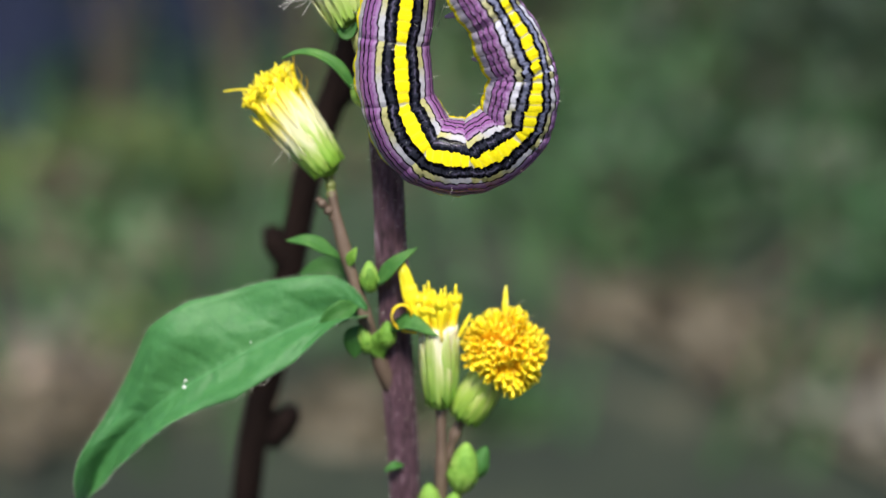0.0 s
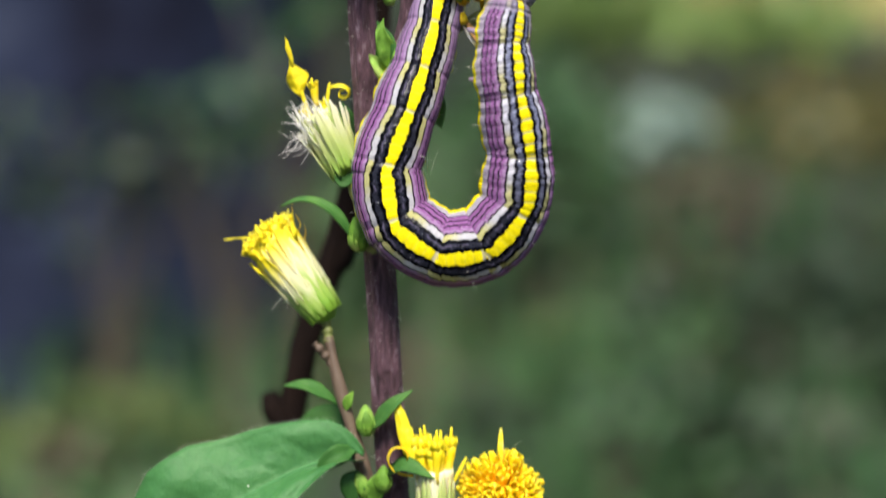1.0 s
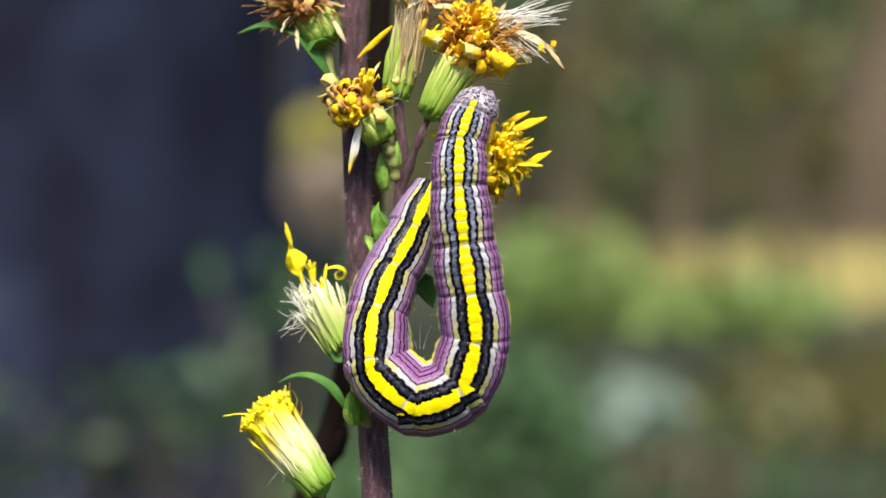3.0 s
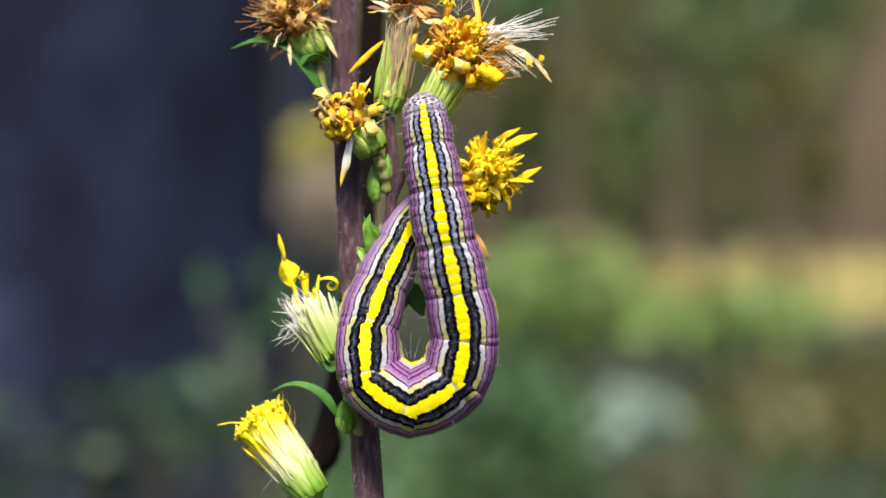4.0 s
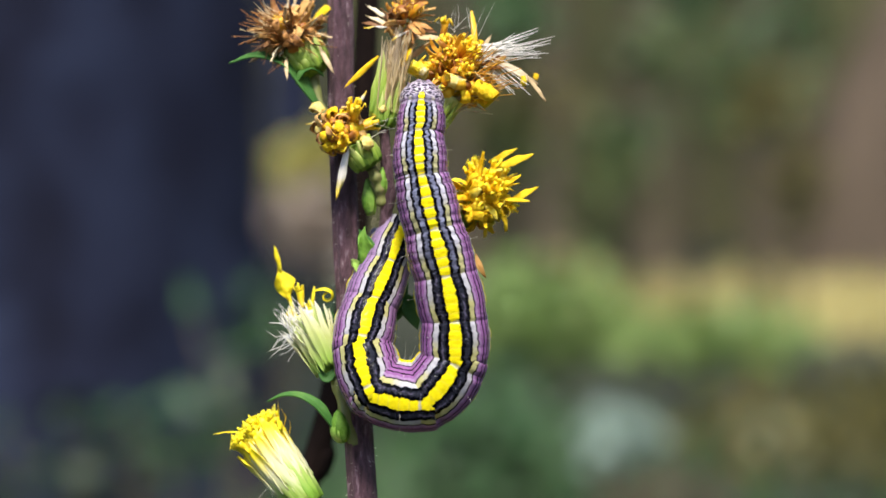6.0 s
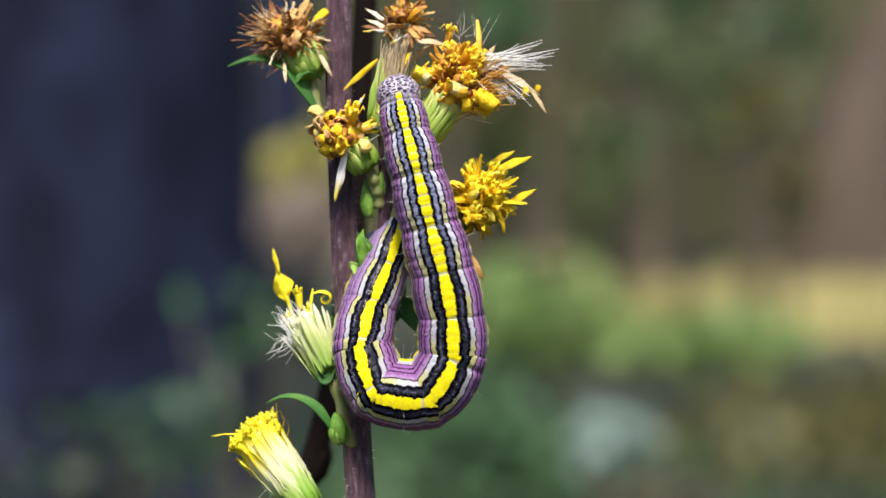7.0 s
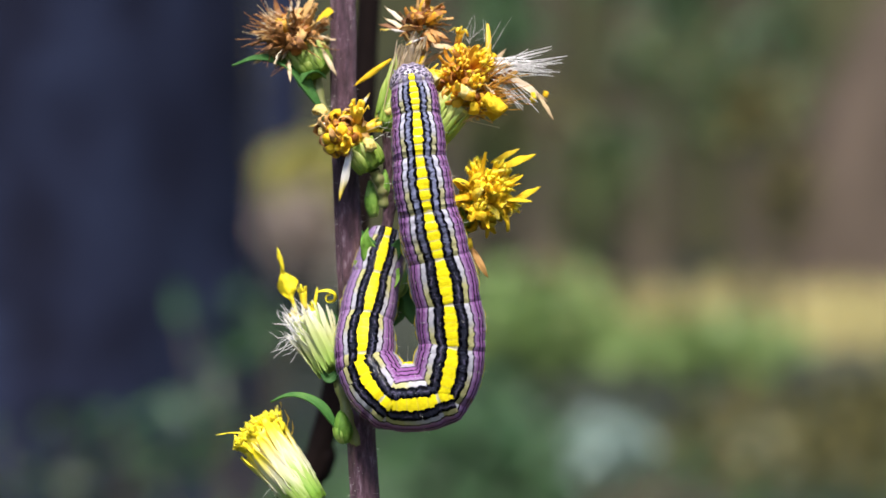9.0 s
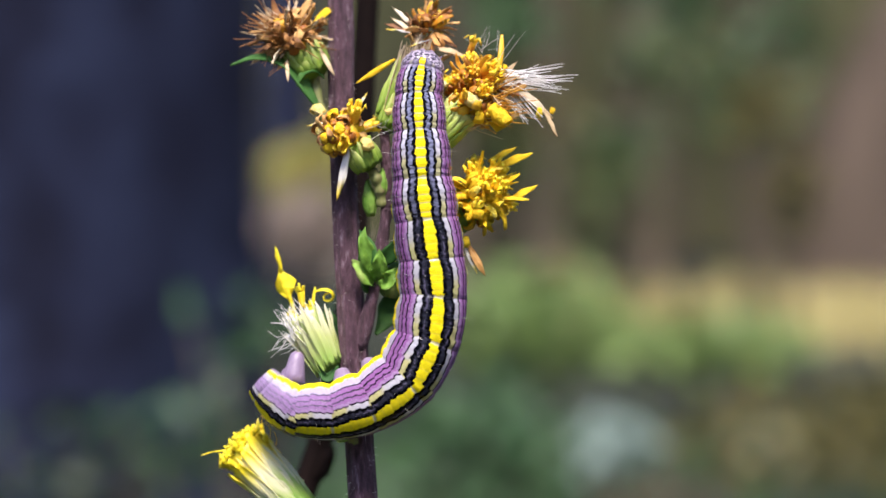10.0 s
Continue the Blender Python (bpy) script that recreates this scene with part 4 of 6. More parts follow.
# rusty head in front of the stem
twig("flower_stalk", [(-4.8, -1.9, 15.4), (-5.0, -2.4, 16.8), (-5.6, -2.9, 18.2)], 0.42, 0.46, M_TWIG_GREEN)
rusty_head = flower_head("half-withered head of rusty orange florets", (-5.7, -2.6, 18.3), (-6.9, -3.2, 20.3), 1.35, M_BRACT_GREEN, FLORET_FAT, 5, 112, BRACT_BROAD, 10, (1.0, 0.75), 0.9, 0.9, 41, ball=(1.0, 0.4))
ruff(rusty_head, [CURL_ORANGE, CURL_GOLD, CURL_RUST, CURL_GOLD, CURL_ORANGE], (-8.1, -3.6, 20.9), (-0.6, -0.6, 0.4), 90, 125, 0.9, 0.66, 42)
ray(rusty_head, RAY_WHITE, (-7.3, -4.2, 20.2), (-0.18, -0.1, -1), (0.3, -1, 0), 1.15, name="withered_ray", label="withered white and yellow ray")
ray(rusty_head, CURL_PALE, (-9.3, -3.8, 22.7), (-0.7, -0.2, 0.8), (0.3, -1, 0.6), 0.85)
ray(rusty_head, RAY_WHITE, (-9.2, -3.8, 21.9), (-1, -0.2, -0.1), (0, -0.4, 1), 0.38, name="withered_ray")
ray(rusty_head, CURL_PALE, (-6.2, -4.4, 20.6), (0.5, -0.8, -0.4), (0.3, -1, 0.6), 0.8)
ray(rusty_head, CURL_PALE, (-9.2, -4.0, 21.4), (-0.8, -0.4, -0.1), (0, -1, 0.4), 0.6)
ray(rusty_head, RAY_WHITE, (-6.8, -3.4, 23.0), (0.5, 0, 0.9), (0, -1, 0.2), 0.4, name="withered_ray")
tuft(rusty_head, "hair", "loose pale hairs", M_HAIR, (-5.6, -3.6, 21.2), (0.9, -0.2, 0.3), 6, 0.3, 2.4, 0.02, 0.3, 45, 0.6)

# brown dead head by the stem, with its leaf
twig("flower_stalk", [(-8.6, -0.8, 20.6), (-9.4, -0.9, 22.4), (-10.2, -0.7, 24.6), (-10.4, -0.5, 26.6)], 0.4, 0.42, M_TWIG_GREEN)
brown_head = flower_head("shaggy brown dead flower head", (-10.2, -0.5, 26.2), (-11.6, -0.6, 28.6), 1.6, M_BRACT_GREEN, FLORET_BROWN, 14, 120, BRACT_GREEN, 13, (1.0, 0.8, 0.5), 1.05, 1.0, 51, ball=(1.0, 0.4))
ruff(brown_head, [SPIKE_RUST, SPIKE_STRAW, CURL_RUST, CURL_RUST, CURL_ORANGE], (-12.5, -0.9, 29.4), (-0.6, -0.5, 0.5), 130, 125, 1.0, 0.82, 52, 0.5)
tuft(brown_head, "dry_fibre", "brown dry fibres", M_RAY_RUST, (-12.0, -1.0, 29.4), (-0.7, -0.35, 0.1), 170, 0.5, 3.3, 0.07, 0.15, 54, 1.3)
tuft(brown_head, "seed_hair", "straw-brown seed hair", M_STRAW, (-12.6, -0.8, 29.6), (-0.7, -0.2, 0.25), 50, 0.55, 3.2, 0.05, 0.2, 53, 1.0)
ray(brown_head, SPIKE_STRAW, (-10.0, -1.8, 28.4), (0.55, -0.2, -1), (0, -1, 0), 0.9, name="withered_ray")
ray(brown_head, SPIKE_STRAW, (-12.6, -2.0, 27.4), (0.1, -0.4, -1), (0, -1, 0), 0.7, name="withered_ray")
ray(brown_head, RAY_BENT, (-10.4, -1.0, 30.6), (0.5, -0.1, 0.7), (0, -1, 0.4), 0.7)
leaf("leaf", [(-9.6, -1.0, 22.8), (-10.8, -1.4, 24.6), (-12.0, -1.6, 26.4), (-13.2, -1.6, 27.2), (-15.2, -1.4, 27.6), (-17.3, -1.0, 27.1)], 0.8, (0.1, -0.8, 1), M_LEAF, 0.3)
leaf("leaf", [(-9.6, -1.2, 26.0), (-10.4, -1.8, 26.5), (-11.2, -1.9, 26.2), (-11.8, -1.8, 25.2)], 0.45, (0, -0.8, 1), M_LEAF, 0.3)

# the two upper heads
tube_head = flower_head("tall green and straw head going to seed", (-4.9, -2.0, 21.4), (-4.2, -2.0, 25.4), 1.1, M_BRACT_GREEN, FLORET_DRY, 0, 60, BRACT_GREEN, 10, (1.0, 0.7), 0.9, 0.7, 61, 0.5, 0.2)
ruff(tube_head, [SPIKE_RUST, CURL_RUST, BENT_ORANGE, CURL_ORANGE, SPIKE_RUST], (-2.9, -2.3, 30.3), (0.2, -0.4, 1), 60, 115, 0.6, 0.66, 62, 0.5)
ruff(tube_head, [SPIKE_STRAW], (-3.6, -2.1, 26.4), (0.25, -0.2, 1), 16, 20, 0.9, 0.85, 64)
tuft(tube_head, "seed_hair", "straw-coloured seed hair", M_FIBRE, (-4.2, -2.3, 23.6), (0.12, -0.02, 1), 120, 0.06, 5.2, 0.085, 0.05, 63, 0.95)
tuft(tube_head, "dry_fibre", "pale loose fibres", M_STRAW, (-3.9, -2.8, 23.8), (0.14, -0.04, 1), 34, 0.09, 4.8, 0.06, 0.1, 65, 1.0)
ray(tube_head, RAY_SLIM, (-5.1, -2.8, 27.3), (-0.71, -0.10, -0.70), (0.3, -1, 0), 0.9)
ray(tube_head, RAY_WHITE, (-4.2, -2.8, 29.7), (-1.00, -0.10, 0.05), (0, -0.6, 1), 0.5, name="withered_ray")
ray(tube_head, SPIKE_STRAW, (-4.2, -2.6, 30.2), (-0.80, -0.10, 0.60), (0.4, -1, 0.3), 0.8, name="withered_ray")
ray(tube_head, SPIKE_STRAW, (-3.7, -2.7, 29.5), (-0.89, -0.10, 0.46), (0.4, -1, 0.3), 0.9, name="withered_ray")
ray(tube_head, SPIKE_RUST, (-3.9, -2.7, 29.6), (-0.97, -0.10, 0.25), (0.4, -1, 0.3), 0.9, name="withered_ray")
ray(tube_head, SPIKE_RUST, (-3.2, -2.6, 30.4), (-0.00, -0.10, 1.00), (0, -1, 0.3), 0.85, name="withered_ray")
ray(tube_head, SPIKE_STRAW, (-3.2, -2.8, 28.9), (1.00, -0.10, -0.04), (0, -1, 0.5), 1.3, name="withered_ray")
ray(tube_head, RAY_WHITE, (-2.7, -3.2, 29.3), (-0.89, -0.10, -0.47), (0, -1, 0.5), 0.4, name="withered_ray")
ray(tube_head, BENT_YELLOW, (-3.3, -3.0, 26.5), (0.50, -0.10, 0.87), (0, -1, 0), 0.62)
ray(tube_head, BENT_YELLOW, (-3.2, -2.9, 26.4), (0.50, -0.10, 0.87), (0.6, -1, 0), 0.58)
ray(tube_head, CURL_GOLD, (-3.7, -3.0, 30.6), (0.60, -0.10, 0.80), (0, -1, 0), 0.35)
ray(tube_head, CURL_PALE, (-5.0, -3.3, 22.8), (0.71, -0.10, 0.70), (0, -1, 0.4), 0.62)
ray(tube_head, STRIP_GREEN, (-5.7, -3.0, 22.6), (0.21, -0.10, 0.98), (-0.2, -1, 0), 0.95, name="bract")
ray(tube_head, STRIP_GREEN, (-5.0, -3.1, 22.9), (0.06, -0.10, 1.00), (0.1, -1, 0), 1.05, name="bract")
tall_head = flower_head("large withering head of orange florets with white seed hair", (-2.3, -3.0, 19.9), (0.1, -3.2, 24.2), 1.25, M_BRACT_GREEN, FLORET_FAT, 14, 95, BRACT_GREEN, 13, (1.05, 0.85, 0.6), 1.3, 0.9, 71, ball=(0.9, 0.5))
ruff(tall_head, [FLORET_FAT, FLORET_DRY, CURL_ORANGE, BENT_ORANGE], (0.7, -3.3, 26.9), (0.15, -0.5, 0.8), 44, 115, 0.7, 0.70, 72, 0.4)
ruff(tall_head, [CURL_ORANGE, BENT_ORANGE, CURL_GOLD, CURL_ORANGE], (1.0, -3.7, 25.2), (0.25, -0.9, 0.3), 26, 85, 0.9, 0.8, 79)
tuft(tall_head, "dry_fibre", "rusty dry fibres", M_RAY_ORANGE, (1.6, -3.6, 24.6), (0.75, -0.2, 0.35), 80, 0.4, 3.4, 0.07, 0.15, 80, 1.3)
ruff(tall_head, [SPIKE_STRAW, SPIKE_RUST], (2.0, -3.2, 26.5), (0.9, -0.3, -0.1), 26, 60, 0.6, 0.75, 75)
tuft(tall_head, "seed_hair", "bright white seed hair", M_PAPPUS, (3.0, -3.3, 27.4), (0.99, -0.10, 0.17), 34, 0.14, 5.0, 0.055, 0.05, 72, 0.7)
tuft(tall_head, "seed_hair", "bright white seed hair", M_PAPPUS, (2.8, -3.6, 27.1), (0.79, -0.10, -0.62), 20, 0.12, 4.3, 0.05, 0.06, 78, 0.5)
tuft(tall_head, "seed_hair", "straw-coloured seed hair", M_STRAW, (0.4, -3.4, 23.5), (0.84, -0.10, 0.54), 60, 0.28, 3.8, 0.045, 0.15, 77, 0.9)
tuft(tall_head, "hair", "loose pale hairs", M_HAIR, (1.0, -3.2, 28.5), (0, -0.1, 1), 12, 0.5, 2.8, 0.022, 0.15, 74, 1.4)
ray(tall_head, PETAL_ROLL, (2.8, -3.8, 23.4), (0.60, -0.25, 0.80), (0.2, 1, 0.2), 1.05)
ray(tall_head, PETAL_PALE, (0.4, -4.2, 24.3), (0.36, -0.25, 0.93), (-0.3, 1, 0.2), 0.9)
ray(tall_head, PETAL_ROLL, (-2.5, -3.6, 25.6), (0.55, -0.25, 0.84), (-0.2, 1, 0.2), 0.75)
ray(tall_head, PETAL_PALE, (-1.7, -3.9, 25.3), (0.38, -0.25, 0.93), (0.4, 1, 0.2), 0.6)
ray(tall_head, NARROW_ORANGE, (2.5, -3.2, 27.4), (-0.04, -0.10, 1.00), (0.3, -1, 0), 0.9)
ray(tall_head, CURL_GOLD, (2.7, -3.4, 27.4), (0.21, -0.10, 0.98), (0.3, -1, 0), 0.55)
ray(tall_head, RAY_CURLED, (2.9, -3.4, 28.1), (0.33, -0.10, 0.95), (0.5, -1, 0), 0.35)
ray(tall_head, NARROW_ORANGE, (-0.5, -3.2, 27.1), (0.21, -0.10, 0.98), (-0.3, -1, 0), 0.62)
ray(tall_head, FLORET_DRY, (-0.2, -3.3, 28.5), (0.13, -0.10, 0.99), (0, -1, 0), 0.8, name="floret")
ray(tall_head, SPIKE_STRAW, (3.4, -3.5, 27.3), (0.89, -0.10, -0.45), (0, -1, 0.3), 1.55, name="withered_ray")
ray(tall_head, SPIKE_STRAW, (6.6, -3.6, 25.7), (0.63, -0.10, -0.78), (0.2, -1, 0.3), 0.85, name="withered_ray")
ray(tall_head, CURL_GOLD, (6.3, -3.7, 25.7), (0.21, -0.10, -0.98), (0.2, -1, 0), 0.55)
ray(tall_head, RAY_CURLED, (7.3, -3.6, 25.4), (0.22, -0.10, 0.98), (0.2, -1, 0), 0.38)

# bright yellow head out on its own stalk
sun_head = flower_head("bright golden yellow head with ragged rays", (0.4, -1.4, 13.6), (2.7, -2.0, 15.8), 1.2, M_BRACT_GREEN, FLORET_GOLD, 9, 70, BRACT_BROAD, 10, (1.0, 0.7), 1.1, 0.85, 81, ball=(0.6, 0.9))
ruff(sun_head, [RAY_BENT, BENT_YELLOW, RAY_NARROW, RAY_BENT, CURL_GOLD], (2.6, -2.0, 16.0), (0.8, -0.5, 0.3), 70, 84, 1.0, 0.68, 82, 0.25)
ruff(sun_head, [CURL_GOLD, CURL_ORANGE, RAY_CURLED], (2.6, -2.4, 15.2), (0.3, -0.8, -0.5), 22, 95, 0.9, 0.7, 83, 0.25)
ruff(sun_head, [RAY_BENT, RAY_CURLED, CURL_GOLD], (2.6, -2.6, 15.9), (0.45, -0.9, 0.15), 44, 80, 0.9, 0.55, 85, 0.25)
ray(sun_head, CURL_GOLD, (1.9, -2.4, 12.9), (0.1, -0.3, -1), (0, -1, 0), 0.6)
ray(sun_head, SPIKE_RUST, (2.1, -2.2, 12.2), (0.48, -0.1, -0.87), (0, -1, 0), 0.95, name="withered_ray")
ray(sun_head, RAY_LONG, (4.0, -2.4, 18.4), (0.92, -0.10, 0.38), (0, -1, 0.4), 0.85)
ray(sun_head, RAY_LONG, (3.7, -2.0, 19.0), (0.88, -0.10, 0.48), (0, -1, 0.4), 0.62)
ray(sun_head, RAY_LONG, (5.0, -2.4, 15.6), (0.87, -0.10, 0.50), (0, -1, 0.4), 0.72)
ray(sun_head, RAY_LONG, (0.4, -2.3, 18.3), (-1, -0.1, 0.03), (0, -1, 0.4), 0.62)
ray(sun_head, RAY_HOOK, (4.6, -2.4, 15.6), (0.99, -0.10, -0.17), (0.2, 0, 1), 0.45)
ray(sun_head, RAY_CURLED, (3.0, -2.8, 14.6), (0.3, -0.6, -0.6), (0, -1, 0.4), 0.6)
ray(sun_head, RAY_CURLED, (3.7, -2.4, 15.1), (0.2, -0.5, -0.9), (0, -1, 0.4), 0.5)
ray(sun_head, RAY_WHITE, (1.8, -2.0, 12.0), (0.5, -0.1, -1), (0, -1, 0), 0.55, name="withered_ray")
hairs("hair", M_HAIR, plant, [(P(-3.2 + 0.25 * k, -1.6, 2.4), (0.3 * k - 0.3, -0.3, 1)) for k in range(3)], 2.4 * MM, 0.022 * MM, "loose pale hairs")


# ---- the caterpillar ----
cater = new("caterpillar")
CAT = ORIGIN + Vector((-0.001, -0.004, 0.004))
cater.location = CAT
tagged(cater, "stout caterpillar striped purple, black and yellow, clinging to the stem", "caterpillar")
# twelve joints of four folds each, from the tail to the neck: their shares of the length
JOINTS = (80, 88, 86, 95, 101, 97, 83, 90, 93, 106, 84, 64)
RINGS, LONG = 4 * len(JOINTS), 43.0
BODY = 0.98
ENDS = [BODY * sum(JOINTS[:k]) / sum(JOINTS) for k in range(len(JOINTS) + 1)]
SPINES = []


def fold_at(k):
    """The middle of a fold along the body (0..1) and its length in millimetres."""
    a, b = ENDS[k // 4], ENDS[k // 4 + 1]
    return a + (b - a) * (k % 4 + 0.5) / 4, (b - a) / 4 * LONG


def girth(u):
    """The body's radius in millimetres from tail (0) to neck (1)."""
    stops = [(0, 1.7), (0.03, 1.92), (0.1, 2.12), (0.2, 2.37), (0.32, 2.57), (0.45, 2.68), (0.6, 2.62), (0.72, 2.48), (0.82, 2.26), (0.9, 2.05), (0.96, 1.86), (1, 1.68)]
    for (a, x), (b, y) in zip(stops, stops[1:]):
        if u <= b:
            s = (u - a) / (b - a)
            return x + (y - x) * s
    return 1.9


def ring_mesh(k):
    """One fold of skin: a short barrel that tucks under its neighbours; the fold at the front of each fourth is deeper."""
    u, step = fold_at(k)
    r = girth(u) * ((0.966, 1.010, 1.024, 0.985) if u > 0.7 else (0.978, 1.004, 1.010, 0.988))[k % 4]
    slope = (girth(min(1, u + 0.02)) - girth(max(0, u - 0.02))) / (0.04 * LONG)
    bm = bmesh.new()
    n, rows = 56, []
    layer = bm.loops.layers.uv.new("skin")
    where = {}
    for i in range(11):
        x = (i / 10 * 2 - 1) * 1.6 * step
        e = abs(x) / (step * 0.5)
        q = r * (1 - (0.004 if u < 0.7 else 0.013) * e ** 2 - 0.0004 * e ** 4) + slope * x
        row = []
        for j in range(n):
            a = 2 * math.pi * j / n
            deg = abs(math.degrees(a if a < math.pi else a - 2 * math.pi))
            lump = (0.16 if u < 0.7 else 0.10) * math.exp(-((deg - 110) / 10) ** 2) * math.sin(math.pi * (k % 4 + 0.5) / 4) ** 2 * math.exp(-(x / step) ** 2)
            crease = -0.018 * math.exp(-((deg - 80) / 3) ** 2) - 0.012 * math.exp(-((deg - 41) / 3) ** 2)
            flat = -0.26 * max(0, (deg - 108) / 72) ** 1.2
            w = 1 + lump + crease + flat + 0.012 * noise.noise(Vector((math.cos(a) * 3, math.sin(a) * 3, k * 1.7 + x)))
            row.append(bm.verts.new(Vector((x, math.sin(a) * q * w, math.cos(a) * q * w)) * MM))
            where[row[-1]] = ((k + 0.5 + x / step) / 4, (a if a <= math.pi else a - 2 * math.pi) / math.pi)
        rows.append(row)
    for a, b in zip(rows, rows[1:]):
        for j in range(n):
            bm.faces.new((a[j], a[(j + 1) % n], b[(j + 1) % n], b[j]))
    bm.faces.new(rows[0])
    bm.faces.new(rows[-1][::-1])
    for f in bm.faces:
        wrap = max(where[c.vert][1] for c in f.loops) > 0.9 and min(where[c.vert][1] for c in f.loops) < -0.9
        for c in f.loops:
            p, q = where[c.vert]
            c[layer].uv = (p, abs(q) if wrap else q)
    return mesh_of("body_fold", bm, M_RING_FRONT if k >= 36 else M_RING_MID if k >= 32 else M_RING)


def cone(bm, p, way, r0, r1, long):
    way = Vector(way).normalized()
    line = [Vector(p) * MM + way * long * MM * s for s in (0, 0.25, 0.5, 0.75, 0.92, 1.0)]
    tube(bm, line, lambda s: MM * (r0 + (r1 - r0) * s) * (1.0 if s < 0.9 else 0.7), 12)


rings = []
for k in range(RINGS):
    ring = part("body_fold", ring_mesh(k), None, cater)
    rings.append(ring)
    r = girth(fold_at(k)[0])
    if k in (1, 9, 13, 17, 21):
        for s in (-1, 1):
            bm = bmesh.new()
            cone(bm, (0, s * r * 0.45, -r * 0.75), (-0.8 if k == 1 else 0, s * 0.5, -1), 0.95, 0.42, 1.4 if k > 1 else 2.4)
            part("proleg", bm, M_PROLEG, ring, "soft lilac proleg")
    if k in (37, 41, 45):
        for s in (-1, 1):
            bm = bmesh.new()
            cone(bm, (0, s * r * 0.4, -r * 0.8), (0.3, s * 0.4, -1), 0.32, 0.08, 1.5)
            part("leg", bm, M_PROLEG, ring, "small jointed leg")
    if k % 4 == 2 and k > 2:
        spots = []
        for s in (-1, 1):
            for deg in (18, 48, 97, 115):
                a = radians(deg)
                d = Vector((0, s * math.sin(a), math.cos(a)))
                spots.append((d * r * MM * 0.98, d + Vector((random.uniform(-0.4, 0.4), 0, 0))))
        hairs("bristle", M_HAIR, ring, spots, 0.75 * MM, 0.014 * MM, "sparse pale bristles", 0.15)


def head_capsule():
    bm = bmesh.new()
    bmesh.ops.create_uvsphere(bm, u_segments=40, v_segments=26, radius=1.0)
    for v in bm.verts:
        x, y, z = v.co
        notch = 0.10 * math.exp(-(y / 0.16) ** 2) * max(0, z + 0.2)
        v.co = Vector((x * 1.55 + 0.15, y * 1.78 * (1 - 0.06 * max(0, x)), z * 1.62 * (1 - notch) - 0.1)) * MM
    return bm


head = part("head", head_capsule(), M_HEAD, cater, "pale lilac head with a black net pattern")
for s in (-1, 1):
    bm = bmesh.new()
    cone(bm, (1.45, s * 0.55, -0.7), (1, -s * 0.5, -0.4), 0.42, 0.15, 0.7)
    part("mandible", bm, M_PROLEG, head)
    bm = bmesh.new()
    cone(bm, (1.3, s * 1.0, -0.8), (1, s * 0.4, -0.5), 0.13, 0.05, 0.6)
    part("antenna", bm, M_PROLEG, head)
# end flap over the claspers
bm = bmesh.new()
bmesh.ops.create_uvsphere(bm, u_segments=24, v_segments=14, radius=1.0)
for v in bm.verts:
    v.co = Vector((v.co.x * 1.0 - 0.3, v.co.y * 0.92, v.co.z * 0.92)) * MM
part("tail_flap", bm, M_PROLEG, rings[0])


def spine(t, *points):
    """The caterpillar's line at a time, tail to head: places in millimetres, and the turn of its back from the eye's side."""
    line = bend([p[:3] for p in points], 160)
    # the turn along the line, by the same run
    run = [0.0]
    for a, b in zip(points, points[1:]):
        run.append(run[-1] + (Vector(b[:3]) - Vector(a[:3])).length)
    at = [r / run[-1] for r in run]
    SPINES.append((t, line, at, [p[3] for p in points]))


def along(line, u):
    i = min(1.0, max(0.0, u)) * (len(line) - 1)
    k = min(len(line) - 2, int(i))
    return line[k].lerp(line[k + 1], i - k)


def body_pose(line, at, turns, u, stiff=0.55):
    """A pose on the body's line; within each four folds the body stays nearly straight and bends at the joints between."""
    p = along(line, u)
    if u > 1:
        p = p + (line[-1] - line[-6]).normalized() * (u - 1) * LONG
    way = (along(line, u + 0.02) - along(line, min(0.98, u) - 0.02)).normalized()
    if stiff:
        j = max(i for i in range(len(JOINTS)) if ENDS[i] <= u)
        a, b = along(line, ENDS[j]), along(line, ENDS[j + 1])
        p = p.lerp(a.lerp(b, (u - ENDS[j]) / (ENDS[j + 1] - ENDS[j])), stiff * 0.8)
        way = way.lerp((b - a).normalized(), stiff).normalized()
    turn = radians(float(np.interp(u, at, turns)))
    eye = Vector((0, -1, 0)) - way * Vector((0, -1, 0)).dot(way)
    eye.normalize()
    right = way.cross(eye)
    back = eye * math.cos(turn) + right * math.sin(turn)
    m = Matrix((way, back.cross(way), back)).transposed().to_4x4()
    m.translation = p * MM + ORIGIN - CAT
    return m


